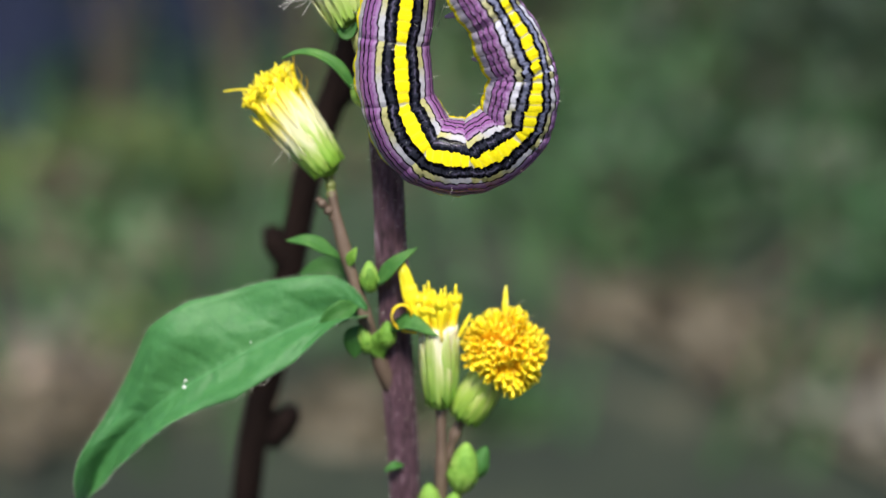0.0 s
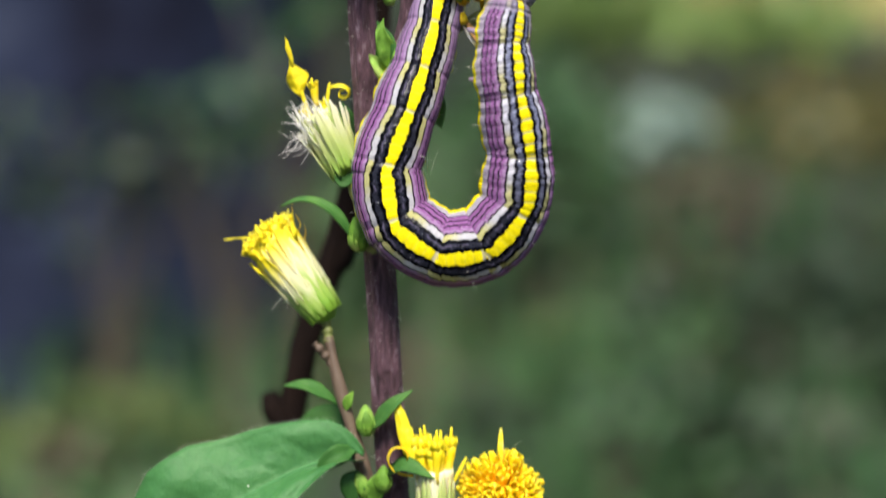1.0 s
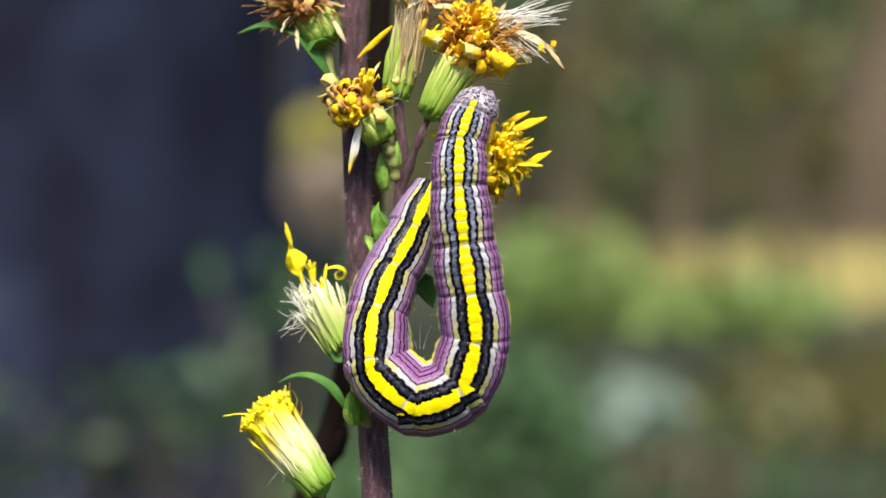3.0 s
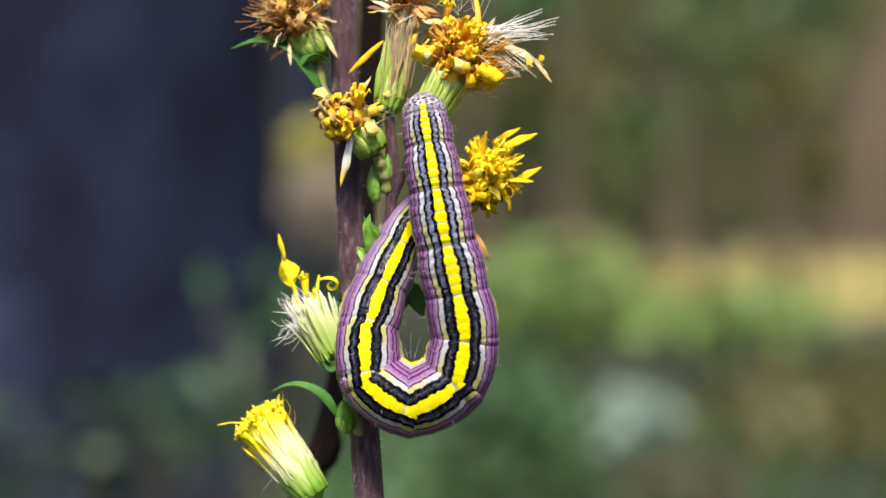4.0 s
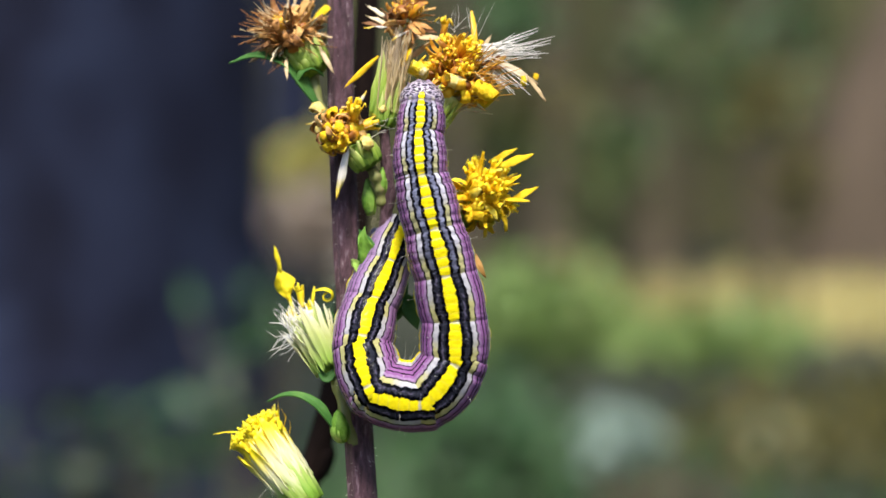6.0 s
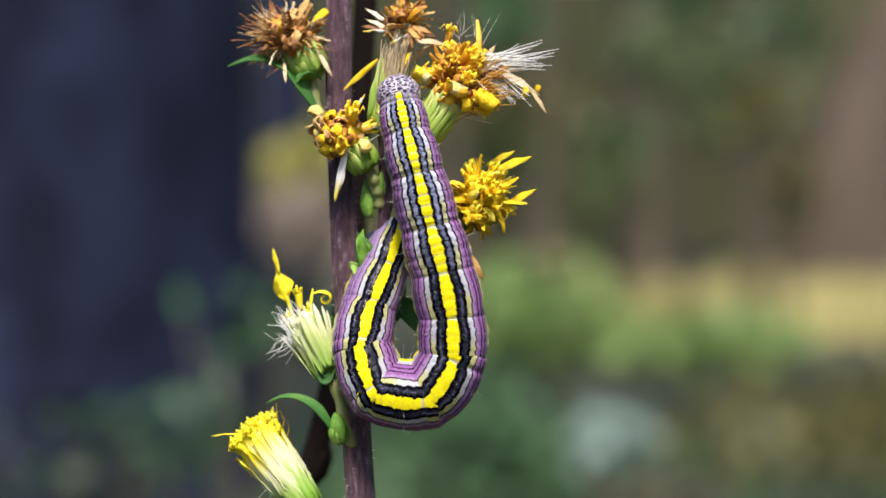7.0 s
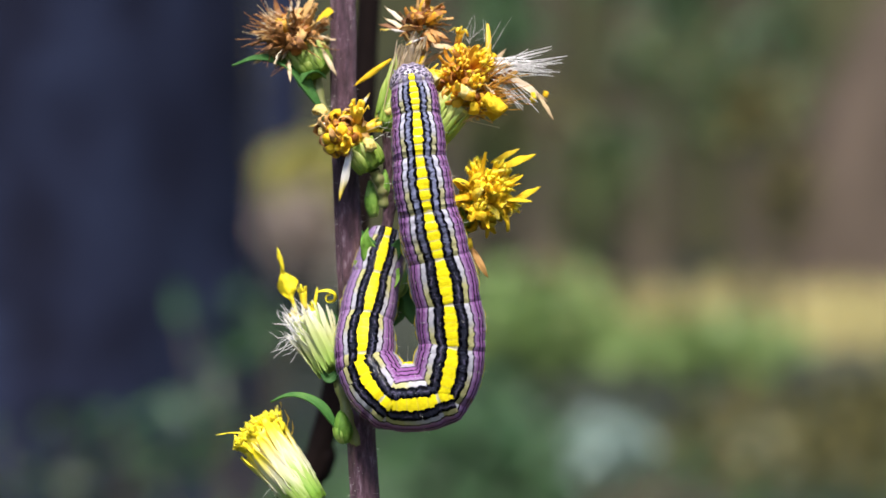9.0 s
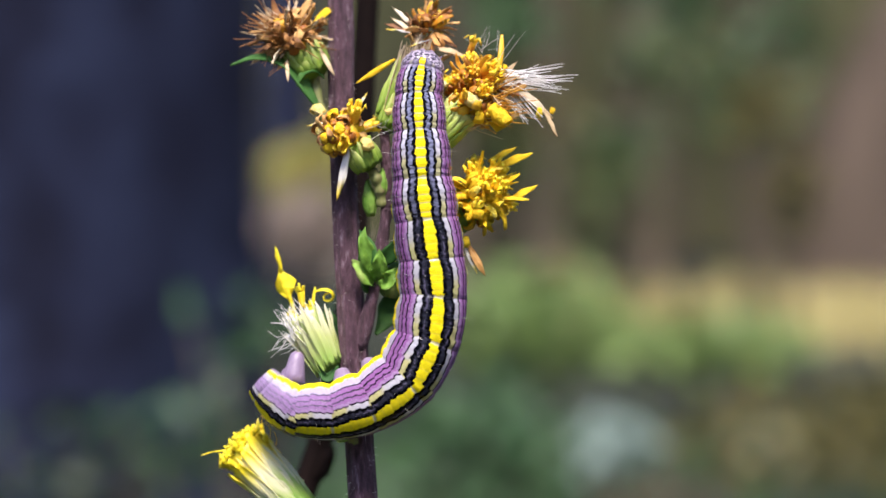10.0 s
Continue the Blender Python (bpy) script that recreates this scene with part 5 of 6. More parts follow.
spine(0.0, (-2.81, -1.00, 15.47, 0), (-3.04, -1.52, 13.20, -5), (-3.87, -2.39, 9.79, -10), (-4.84, -3.47, 6.00, -12), (-5.53, -4.04, 2.16, -14), (-5.45, -4.39, -1.74, -14), (-3.91, -4.73, -5.34, -10), (-0.83, -5.08, -6.46, -8), (2.50, -5.48, -4.79, 5), (3.58, -5.86, -1.34, 20), (2.54, -6.15, 1.79, 32), (0.56, -6.30, 4.84, 38), (-1.01, -5.93, 7.43, 40), (-1.63, -5.60, 10.02, 40))
spine(0.5, (-2.16, -1.00, 15.50, 0), (-2.53, -1.47, 13.53, -3), (-3.16, -2.22, 10.58, -8), (-4.41, -3.28, 7.06, -8), (-5.44, -4.01, 3.13, -6), (-5.34, -4.31, -0.04, -4), (-3.64, -4.59, -2.60, 0), (-0.32, -4.93, -3.53, 4), (2.49, -5.27, -2.45, 8), (3.61, -5.64, 0.60, 16), (3.36, -6.00, 4.16, 20), (2.25, -6.35, 7.66, 22), (0.99, -6.07, 10.51, 26), (0.36, -5.60, 14.11, 30))
spine(1.0, (-1.95, -1.00, 16.06, 0), (-2.34, -1.48, 13.99, -3), (-3.28, -2.38, 10.49, -8), (-4.69, -3.58, 6.41, -12), (-5.79, -4.08, 2.76, -6), (-5.24, -4.39, -0.48, 0), (-3.27, -4.65, -2.49, 5), (-0.44, -4.94, -3.14, 8), (2.41, -5.29, -1.79, 12), (3.72, -5.68, 1.27, 20), (3.65, -6.04, 4.88, 18), (2.77, -6.36, 8.84, 26), (2.51, -5.91, 12.40, 33), (3.09, -5.60, 14.77, 33))
spine(1.5, (-2.51, -1.00, 13.94, 0), (-2.98, -1.68, 11.16, 0), (-4.29, -2.80, 7.35, -5), (-5.51, -3.82, 4.01, -8), (-5.81, -4.11, 1.13, -6), (-4.47, -4.41, -1.52, 0), (-1.40, -4.72, -2.59, 8), (1.75, -5.12, -1.33, 10), (3.28, -5.53, 1.62, 18), (3.20, -5.96, 5.26, 20), (2.34, -6.38, 9.28, 28), (2.34, -5.99, 12.52, 33), (3.26, -5.60, 15.31, 33))
spine(2.0, (-3.21, -1.00, 14.56, 0), (-3.64, -1.75, 11.41, 0), (-4.85, -2.99, 7.09, -6), (-5.93, -3.88, 3.70, -4), (-5.90, -4.17, 0.78, 3), (-4.42, -4.45, -1.70, 8), (-1.92, -4.72, -2.51, 10), (0.84, -5.06, -1.45, 10), (2.47, -5.46, 1.24, 10), (2.16, -5.94, 5.34, 10), (1.44, -6.36, 9.42, 4), (0.94, -5.96, 13.15, 2), (0.68, -5.60, 15.88, 0))
spine(2.5, (-2.49, -1.00, 14.36, 0), (-4.05, -1.99, 10.27, -3), (-5.70, -3.17, 6.33, 0), (-6.32, -3.96, 2.49, 8), (-4.99, -4.30, -0.87, 10), (-2.05, -4.60, -2.11, 10), (0.67, -4.95, -0.23, 6), (1.54, -5.39, 3.30, 2), (1.20, -5.91, 7.85, 0), (0.74, -6.35, 12.40, 0), (0.79, -5.93, 16.64, 0), (2.21, -5.60, 18.88, 0))
spine(4.0, (-2.50, -1.00, 13.73, -5), (-3.94, -1.70, 10.98, -8), (-5.64, -2.84, 6.92, -8), (-6.32, -3.85, 2.96, 0), (-5.25, -4.16, -0.16, 10), (-2.52, -4.43, -1.11, 13), (0.29, -4.74, 0.26, 6), (1.28, -5.16, 3.76, 0), (0.52, -5.68, 8.03, 0), (-0.41, -6.12, 12.29, 0), (-1.11, -6.22, 16.60, 0), (-1.61, -5.80, 19.93, -2), (-1.83, -5.60, 21.59, 0))
spine(4.5, (-3.04, -1.00, 13.36, -5), (-4.00, -1.60, 10.92, -8), (-5.62, -2.68, 7.06, -8), (-6.29, -3.81, 3.06, 0), (-5.26, -4.12, 0.01, 10), (-2.56, -4.39, -0.94, 13), (0.27, -4.71, 0.43, 6), (1.13, -5.12, 3.87, 0), (0.45, -5.64, 8.16, 0), (-0.40, -6.10, 12.44, 0), (-1.20, -6.28, 16.33, 0), (-1.92, -5.80, 20.13, -2), (-2.19, -5.60, 21.71, 0))
spine(5.0, (-3.06, -1.00, 13.67, -5), (-3.93, -1.62, 11.11, -8), (-5.47, -2.65, 7.43, -8), (-6.08, -3.80, 3.39, 0), (-4.90, -4.12, 0.32, 10), (-1.99, -4.40, -0.45, 13), (0.55, -4.69, 0.86, 6), (1.36, -5.09, 4.25, 0), (0.65, -5.62, 8.58, 0), (-0.28, -6.09, 12.91, 0), (-1.11, -6.24, 17.28, 0), (-1.46, -5.81, 20.65, -2), (-1.56, -5.60, 22.38, 0))
spine(5.5, (-3.36, -1.00, 13.42, -5), (-4.19, -1.56, 11.09, -8), (-5.69, -2.58, 7.41, -8), (-6.28, -3.67, 3.59, 0), (-5.05, -4.07, 0.51, 10), (-2.20, -4.36, -0.27, 13), (0.39, -4.64, 1.03, 6), (1.08, -5.03, 4.42, 0), (0.42, -5.56, 8.75, 0), (-0.62, -6.04, 13.08, 0), (-1.39, -6.30, 17.44, 0), (-1.35, -5.88, 20.82, 0), (-1.05, -5.60, 23.10, 0))
spine(7.0, (-3.50, -1.00, 13.37, -5), (-4.03, -1.44, 11.50, -8), (-5.55, -2.50, 7.57, -8), (-6.07, -3.53, 3.95, 0), (-4.89, -4.03, 0.85, 10), (-2.06, -4.31, 0.14, 13), (0.37, -4.58, 1.36, 6), (1.06, -4.95, 4.76, 0), (0.37, -5.49, 9.12, 0), (-0.77, -5.99, 13.47, 0), (-1.84, -6.36, 17.84, 0), (-2.76, -5.89, 21.48, 0), (-3.22, -5.60, 23.77, 0))
spine(7.5, (-3.49, -1.00, 13.35, -5), (-4.02, -1.44, 11.47, -8), (-5.54, -2.50, 7.53, -8), (-6.06, -3.53, 3.90, 0), (-4.88, -4.02, 0.80, 10), (-2.05, -4.30, 0.09, 13), (0.38, -4.58, 1.31, 6), (0.99, -4.94, 4.72, 0), (0.33, -5.48, 9.09, 0), (-0.86, -5.98, 13.45, 0), (-1.94, -6.37, 17.83, 0), (-2.87, -5.90, 21.47, 0), (-3.41, -5.60, 23.87, 0))
spine(8.0, (-3.70, -1.00, 13.34, -5), (-4.10, -1.44, 11.46, -8), (-5.67, -2.50, 7.53, -8), (-6.14, -3.53, 3.91, 0), (-4.96, -4.03, 0.81, 10), (-2.04, -4.32, 0.10, 13), (0.26, -4.58, 1.32, 6), (0.96, -4.95, 4.72, 0), (0.26, -5.49, 9.08, 0), (-0.78, -5.99, 13.45, 0), (-1.81, -6.36, 17.82, 0), (-1.89, -5.91, 21.46, 0), (-1.46, -5.60, 23.94, 0))
spine(8.5, (-3.72, -1.00, 13.17, -5), (-4.15, -1.45, 11.21, -8), (-5.73, -2.51, 7.27, -8), (-6.16, -3.46, 3.87, 0), (-5.02, -4.00, 0.75, 10), (-2.18, -4.28, 0.04, 13), (0.21, -4.54, 1.27, 6), (0.87, -4.90, 4.68, 0), (0.21, -5.43, 9.05, 0), (-0.93, -5.94, 13.42, 0), (-1.92, -6.38, 17.79, 0), (-2.13, -5.93, 21.89, 0), (-2.23, -5.60, 24.56, 0))
spine(9.0, (-4.77, -1.00, 12.60, -2), (-5.37, -1.55, 10.26, -3), (-6.05, -2.31, 7.26, -3), (-6.35, -3.27, 3.75, 2), (-5.24, -3.92, 0.71, 9), (-2.28, -4.21, -0.18, 12), (0.01, -4.47, 1.00, 6), (0.58, -4.81, 4.56, 0), (-0.04, -5.34, 9.03, 0), (-1.13, -5.87, 13.38, 0), (-1.86, -6.30, 17.75, 0), (-2.25, -5.90, 22.73, 0), (-2.66, -5.60, 25.18, 0))
spine(9.2, (-6.92, -1.00, 12.59, 0), (-7.14, -1.59, 10.02, 0), (-7.13, -2.27, 7.26, 0), (-6.74, -3.36, 3.41, 2), (-5.46, -3.91, 1.05, 8), (-2.89, -4.17, 0.17, 12), (-0.04, -4.48, 1.48, 6), (0.88, -4.85, 5.10, 0), (0.17, -5.44, 9.90, 0), (-0.84, -5.89, 13.60, 0), (-1.63, -6.30, 17.75, 0), (-2.05, -5.91, 22.72, 0), (-1.61, -5.60, 25.17, 0))
spine(9.4, (-7.16, -2.30, 11.76, 0), (-7.48, -2.66, 9.24, 0), (-7.35, -3.07, 6.53, 0), (-6.75, -3.71, 2.95, 2), (-5.40, -4.06, 0.96, 8), (-2.76, -4.27, 0.26, 12), (0.01, -4.51, 1.53, 6), (0.92, -4.80, 5.11, 0), (0.26, -5.27, 9.91, 0), (-0.72, -5.63, 13.63, 0), (-1.52, -5.91, 17.80, 0), (-2.02, -5.59, 22.99, 0), (-1.59, -5.30, 25.62, 0))
spine(9.5, (-8.62, -2.95, 10.92, 5), (-8.50, -3.16, 8.75, 5), (-7.83, -3.45, 6.06, 5), (-6.68, -3.83, 3.16, 6), (-4.93, -4.13, 1.05, 9), (-2.38, -4.32, 0.44, 12), (0.03, -4.50, 1.66, 6), (0.77, -4.75, 5.12, 0), (0.14, -5.12, 9.48, 0), (-0.74, -5.49, 13.64, 0), (-1.46, -5.71, 17.82, 0), (-1.70, -5.41, 23.47, 0), (-1.67, -5.15, 26.05, 0))
spine(9.6, (-8.87, -3.60, 10.71, 30), (-9.42, -3.70, 8.69, 28), (-8.68, -3.86, 5.79, 25), (-7.05, -4.07, 2.92, 20), (-4.91, -4.26, 0.72, 15), (-2.36, -4.41, 0.37, 12), (0.05, -4.57, 1.73, 6), (0.66, -4.78, 5.09, 0), (0.12, -5.09, 9.47, 0), (-0.81, -5.40, 13.64, 0), (-1.52, -5.54, 17.84, 0), (-1.77, -5.25, 23.50, 0), (-1.55, -5.00, 26.13, 0))
spine(9.8, (-12.70, -3.60, 4.67, 60), (-12.27, -3.71, 2.67, 55), (-10.29, -3.86, 0.91, 46), (-7.63, -4.05, 0.24, 38), (-4.98, -4.23, 0.46, 28), (-2.55, -4.40, 1.56, 20), (-0.66, -4.59, 3.97, 12), (0.04, -4.78, 6.82, 6), (-0.40, -5.05, 10.33, 2), (-1.16, -5.37, 14.29, 0), (-1.69, -5.53, 18.28, 0), (-1.89, -5.29, 23.49, 0), (-1.40, -5.00, 26.32, 0))
spine(10.0, (-13.49, -3.60, 0.75, 68), (-12.13, -3.70, -0.67, 54), (-9.82, -3.84, -1.11, 44), (-7.16, -4.03, -0.85, 38), (-4.51, -4.23, 0.20, 31), (-2.39, -4.41, 1.95, 23), (-1.11, -4.60, 4.59, 14), (-0.63, -4.84, 8.11, 8), (-0.98, -5.16, 12.07, 3), (-1.42, -5.42, 15.60, 0), (-1.64, -5.55, 19.16, 0), (-1.83, -5.26, 23.95, 0), (-1.43, -5.00, 26.41, 0))



# ---- the wood's edge behind ----
def rise(x, y):
    """The ground's height: level round the plant, then a gentle bank."""
    s = max(0.0, y - 2.6)
    return 0.17 * s * s / (s + 1.5) + 0.03 * noise.noise(Vector((x * 0.7, y * 0.7, 0))) + (0.012 * noise.noise(Vector((x * 5, y * 5, 3))) if y > 0.4 else 0)


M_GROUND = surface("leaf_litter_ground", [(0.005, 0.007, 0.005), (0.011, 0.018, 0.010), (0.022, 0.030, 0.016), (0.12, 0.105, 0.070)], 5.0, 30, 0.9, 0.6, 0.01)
# bark of the two shaded trunks: the shade is put into these dark tones
M_TRUNK_SHADED = surface("dark_blue_grey_bark", [(0.006, 0.006, 0.011), (0.010, 0.012, 0.026), (0.019, 0.025, 0.052), (0.046, 0.056, 0.094)], 4.2, 14, 0.95, 0.9, 0.02, stretch=(1, 1, 0.7), gloss=0.1)
M_TRUNK_BROWN = surface("brown_bark", [(0.043, 0.030, 0.019), (0.073, 0.052, 0.033), (0.108, 0.078, 0.054)], 3, 30, 0.8, 0.9, 0.02, stretch=(1, 1, 0.25))
M_TRUNK_GREY = surface("grey_brown_bark", [(0.052, 0.041, 0.026), (0.095, 0.076, 0.048)], 3, 30, 0.8, 0.9, 0.02, stretch=(1, 1, 0.25))
M_STALK = surface("dead_dark_stalk", [(0.004, 0.002, 0.002), (0.010, 0.006, 0.005), (0.018, 0.010, 0.008)], 300, 1500, 0.9, 0.7, 0.0002, stretch=(1, 1, 0.3), gloss=0.1)
M_GREEN = surface("shade_green_leaves", [(0.022, 0.062, 0.022), (0.045, 0.110, 0.038), (0.075, 0.15, 0.05)], 2, 40, 0.55, 0.3, 0.002, vary=0.2)
# a darkened copy of the green above: shade is put into the leaf colour
M_GREEN_SHADED = surface("dark_green_leaves", [(0.011, 0.026, 0.012), (0.023, 0.045, 0.021), (0.041, 0.068, 0.032)], 2, 40, 0.55, 0.3, 0.002)
M_SOFT = surface("soft_green_leaves", [(0.06, 0.09, 0.028), (0.11, 0.15, 0.048), (0.16, 0.20, 0.07)], 2, 40, 0.55, 0.3, 0.002)
M_YELLOWISH = surface("yellow_green_leaves", [(0.32, 0.31, 0.06), (0.46, 0.43, 0.11), (0.56, 0.50, 0.17)], 2, 40, 0.55, 0.3, 0.002)
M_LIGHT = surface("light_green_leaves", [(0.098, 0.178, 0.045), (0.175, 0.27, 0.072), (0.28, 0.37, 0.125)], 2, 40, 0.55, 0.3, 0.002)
M_OLIVE = surface("olive_leaves", [(0.072, 0.070, 0.018), (0.118, 0.108, 0.030), (0.16, 0.135, 0.045)], 2, 40, 0.6, 0.3, 0.002)
M_DRYGRASS = surface("dry_grass", [(0.30, 0.26, 0.095), (0.42, 0.37, 0.145), (0.49, 0.43, 0.21)], 2, 40, 0.7, 0.3, 0.002)
M_TAN = surface("tan_dead_leaves", [(0.065, 0.054, 0.034), (0.11, 0.092, 0.060), (0.16, 0.135, 0.095)], 2, 40, 0.7, 0.3, 0.002)
M_PALE_LITTER = surface("pale_grey_dead_leaves", [(0.13, 0.12, 0.095), (0.19, 0.175, 0.145), (0.26, 0.24, 0.20)], 2, 40, 0.7, 0.3, 0.002)
M_PINKTAN = surface("pale_dead_leaves", [(0.34, 0.27, 0.21), (0.48, 0.39, 0.31), (0.58, 0.49, 0.40)], 2, 40, 0.7, 0.3, 0.002)
M_SILVER = surface("silvery_leaves", [(0.19, 0.27, 0.23), (0.28, 0.38, 0.33), (0.40, 0.50, 0.46)], 5, 60, 0.6, 0.3, 0.002)
M_WOODS = surface("far_woods", [(0.020, 0.022, 0.008), (0.048, 0.052, 0.017), (0.090, 0.084, 0.033)], 0.5, 4, 0.9, 0.3, 0.02)

# one sheet of ground out to the horizon
bm = bmesh.new()
xs = [-60, -25, -12, -7] + [-5 + 0.25 * k for k in range(41)] + [7, 12, 25, 60]
ys = [-40, -15, -6, -3, -2] + [-1.5 + 0.25 * k for k in range(47)] + [12, 15, 20, 30, 60]
grid = [[bm.verts.new((x, y, rise(x, y))) for x in xs] for y in ys]
for r0, r1 in zip(grid, grid[1:]):
    for i in range(len(xs) - 1):
        bm.faces.new((r0[i], r0[i + 1], r1[i + 1], r1[i]))
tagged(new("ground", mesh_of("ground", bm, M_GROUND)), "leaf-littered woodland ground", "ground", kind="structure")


def leaves_in(bm, centre, size, count, leaf_size, rng, upright=0.3):
    """Small pointed leaves scattered through an uneven lump."""
    for _ in range(count):
        d = Vector((rng.gauss(0, 1), rng.gauss(0, 1), rng.gauss(0, 1))).normalized() * rng.random() ** 0.45
        p = Vector(centre) + Vector((d.x * size[0], d.y * size[1], d.z * size[2]))
        way = Vector((rng.gauss(0, 1), rng.gauss(0, 1), rng.gauss(0, 0.6) + upright)).normalized()
        side = way.cross(Vector((rng.gauss(0, 1), rng.gauss(0, 1), rng.gauss(0, 1)))).normalized()
        ln = leaf_size * rng.uniform(0.6, 1.3)
        w = ln * 0.24
        up = way.cross(side) * w * 0.3
        v = [bm.verts.new(q) for q in (p, p + way * ln * 0.45 + side * w + up, p + way * ln, p + way * ln * 0.45 - side * w + up, p + way * ln * 0.45)]
        bm.faces.new((v[0], v[1], v[4]))
        bm.faces.new((v[1], v[2], v[4]))
        bm.faces.new((v[2], v[3], v[4]))
        bm.faces.new((v[3], v[0], v[4]))


def shrub(name, label, category, material, x, y, z, size, count, leaf_size, seed, group=""):
    """A leafy plant: stalks from the ground and a loose crown of leaves about the given centre."""
    rng = random.Random(seed)
    g = rise(x, y)
    ob = new(name)
    ob.location = (x, y, g)
    tagged(ob, label, category, group)
    for k in range(4):
        bm = bmesh.new()
        tip = Vector((rng.uniform(-0.7, 0.7) * size[0], rng.uniform(-0.5, 0.5) * size[1], max(0.03, z - g + rng.uniform(-0.3, 0.6) * size[2])))
        tube(bm, bend([(0, 0, -0.01), (tip.x * 0.3, tip.y * 0.3, tip.z * 0.5), tip], 8), lambda s: 0.008 * (1 - 0.7 * s), 6)
        part("stalk", bm, M_TRUNK_GREY, ob)
    bm = bmesh.new()
    leaves_in(bm, (0, 0, z - g), size, count, leaf_size, rng)
    part("leaves", bm, material, ob, kind="stuff")
    return ob


def tree(label, material, x, y, r, high, seed, lean=0.0, early=0.0):
    """A trunk with roots that spread, some limbs and a crown above the picture."""
    rng = random.Random(seed)
    ob = new("tree")
    ob.location = (x, y, rise(x, y))
    tagged(ob, label, "tree", "trees of the wood")
    bm = bmesh.new()
    line = bend([(0, 0, -0.15), (0, 0, 0.2), (early, 0, high * 0.2), (lean * 0.4 + early, 0, high * 0.4), (lean, 0, high)], 40)
    tube(bm, line, lambda s: r * (1 - 0.5 * s) * (1 + 0.18 * math.exp(-s * high / 0.18)), 28, 0.05, 7, 0.10)
    part("trunk", bm, material, ob)
    bm = bmesh.new()
    for k in range(7):
        a = k * 2.4
        s = line[int(24 + 2 * k)]
        out = Vector((math.cos(a), math.sin(a), 0.6))
        tube(bm, bend([s, s + out * high * 0.12, s + out * high * 0.25 + Vector((0, 0, 0.2))], 8), lambda q: r * 0.22 * (1 - 0.75 * q), 7)
    part("limbs", bm, material, ob)
    bm = bmesh.new()
    for k in range(16):
        a = rng.uniform(0, 6.28)
        c = Vector((math.cos(a) * high * 0.22 * rng.random() ** 0.5 + lean, math.sin(a) * high * 0.22, high * rng.uniform(0.72, 1.05)))
        leaves_in(bm, c, (high * 0.09, high * 0.09, high * 0.06), 60, 0.16, rng)
    part("crown", bm, M_GREEN, ob, kind="stuff")
    return ob


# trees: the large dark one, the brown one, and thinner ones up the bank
tree("huge tree trunk, shade put into its blue-grey bark colour", M_TRUNK_SHADED, -0.81, 2.75, 0.50, 7.0, 3)
tree("stout leaning tree with warm brown bark", M_TRUNK_BROWN, 3.10, 10.8, 0.95, 8.0, 4, 3.8, 0.5)
tree("slim grey-brown woodland tree", M_TRUNK_GREY, 0.75, 12.2, 0.16, 7.5, 5)
tree("slim grey-brown woodland tree", M_TRUNK_GREY, 1.55, 12.8, 0.2, 7.5, 6)
tree("slim grey-brown woodland tree", M_TRUNK_GREY, 0.1, 13.2, 0.2, 7.5, 7)
tree("slim woodland tree, shade put into its bark colour", M_TRUNK_SHADED, -0.93, 9.4, 0.17, 7.5, 9)
tree("slim grey-brown woodland tree", M_TRUNK_GREY, 2.5, 12.6, 0.26, 8.0, 8)

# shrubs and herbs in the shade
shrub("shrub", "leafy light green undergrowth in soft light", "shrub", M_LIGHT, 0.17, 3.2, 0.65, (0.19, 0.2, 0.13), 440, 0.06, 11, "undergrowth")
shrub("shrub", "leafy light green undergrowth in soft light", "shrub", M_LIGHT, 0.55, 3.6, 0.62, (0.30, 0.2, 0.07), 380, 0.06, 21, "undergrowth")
shrub("shrub", "deep green leafy undergrowth", "shrub", M_GREEN, 0.08, 2.7, 0.36, (0.2, 0.2, 0.16), 420, 0.06, 12, "undergrowth")
shrub("silvery_herb", "low herb with silvery pale leaves", "herb", M_SILVER, 0.26, 2.45, 0.41, (0.07, 0.05, 0.05), 130, 0.035, 13)
shrub("shrub", "olive green leafy undergrowth", "shrub", M_OLIVE, 0.75, 3.0, 0.42, (0.34, 0.25, 0.12), 480, 0.06, 14, "undergrowth")
shrub("shrub", "yellow-green leafy undergrowth beside the trunk", "shrub", M_YELLOWISH, -0.68, 8.3, 1.70, (0.22, 0.2, 0.2), 600, 0.1, 15, "undergrowth")
shrub("shrub", "dead undergrowth with dry tan leaves", "shrub", M_PINKTAN, -0.70, 8.1, 1.38, (0.22, 0.2, 0.22), 600, 0.1, 16, "undergrowth")
shrub("shrub", "soft green leafy undergrowth", "shrub", M_SOFT, -0.46, 1.75, 0.04, (0.16, 0.14, 0.07), 300, 0.05, 17, "undergrowth")
shrub("shrub", "leafy green undergrowth, shade put into its leaf colour", "shrub", M_GREEN_SHADED, 0.50, 2.2, 0.12, (0.32, 0.25, 0.13), 520, 0.06, 18, "undergrowth")
shrub("shrub", "leafy green undergrowth, shade put into its leaf colour", "shrub", M_GREEN_SHADED, 0.22, 1.75, 0.05, (0.26, 0.2, 0.1), 420, 0.05, 19, "undergrowth")
shrub("shrub", "deep green leafy undergrowth", "shrub", M_GREEN, -0.2, 2.5, 0.22, (0.16, 0.16, 0.14), 320, 0.06, 20, "undergrowth")
shrub("shrub", "dead undergrowth with dry tan leaves", "shrub", M_TAN, 0.27, 1.16, 0.03, (0.11, 0.05, 0.03), 130, 0.04, 22, "undergrowth")
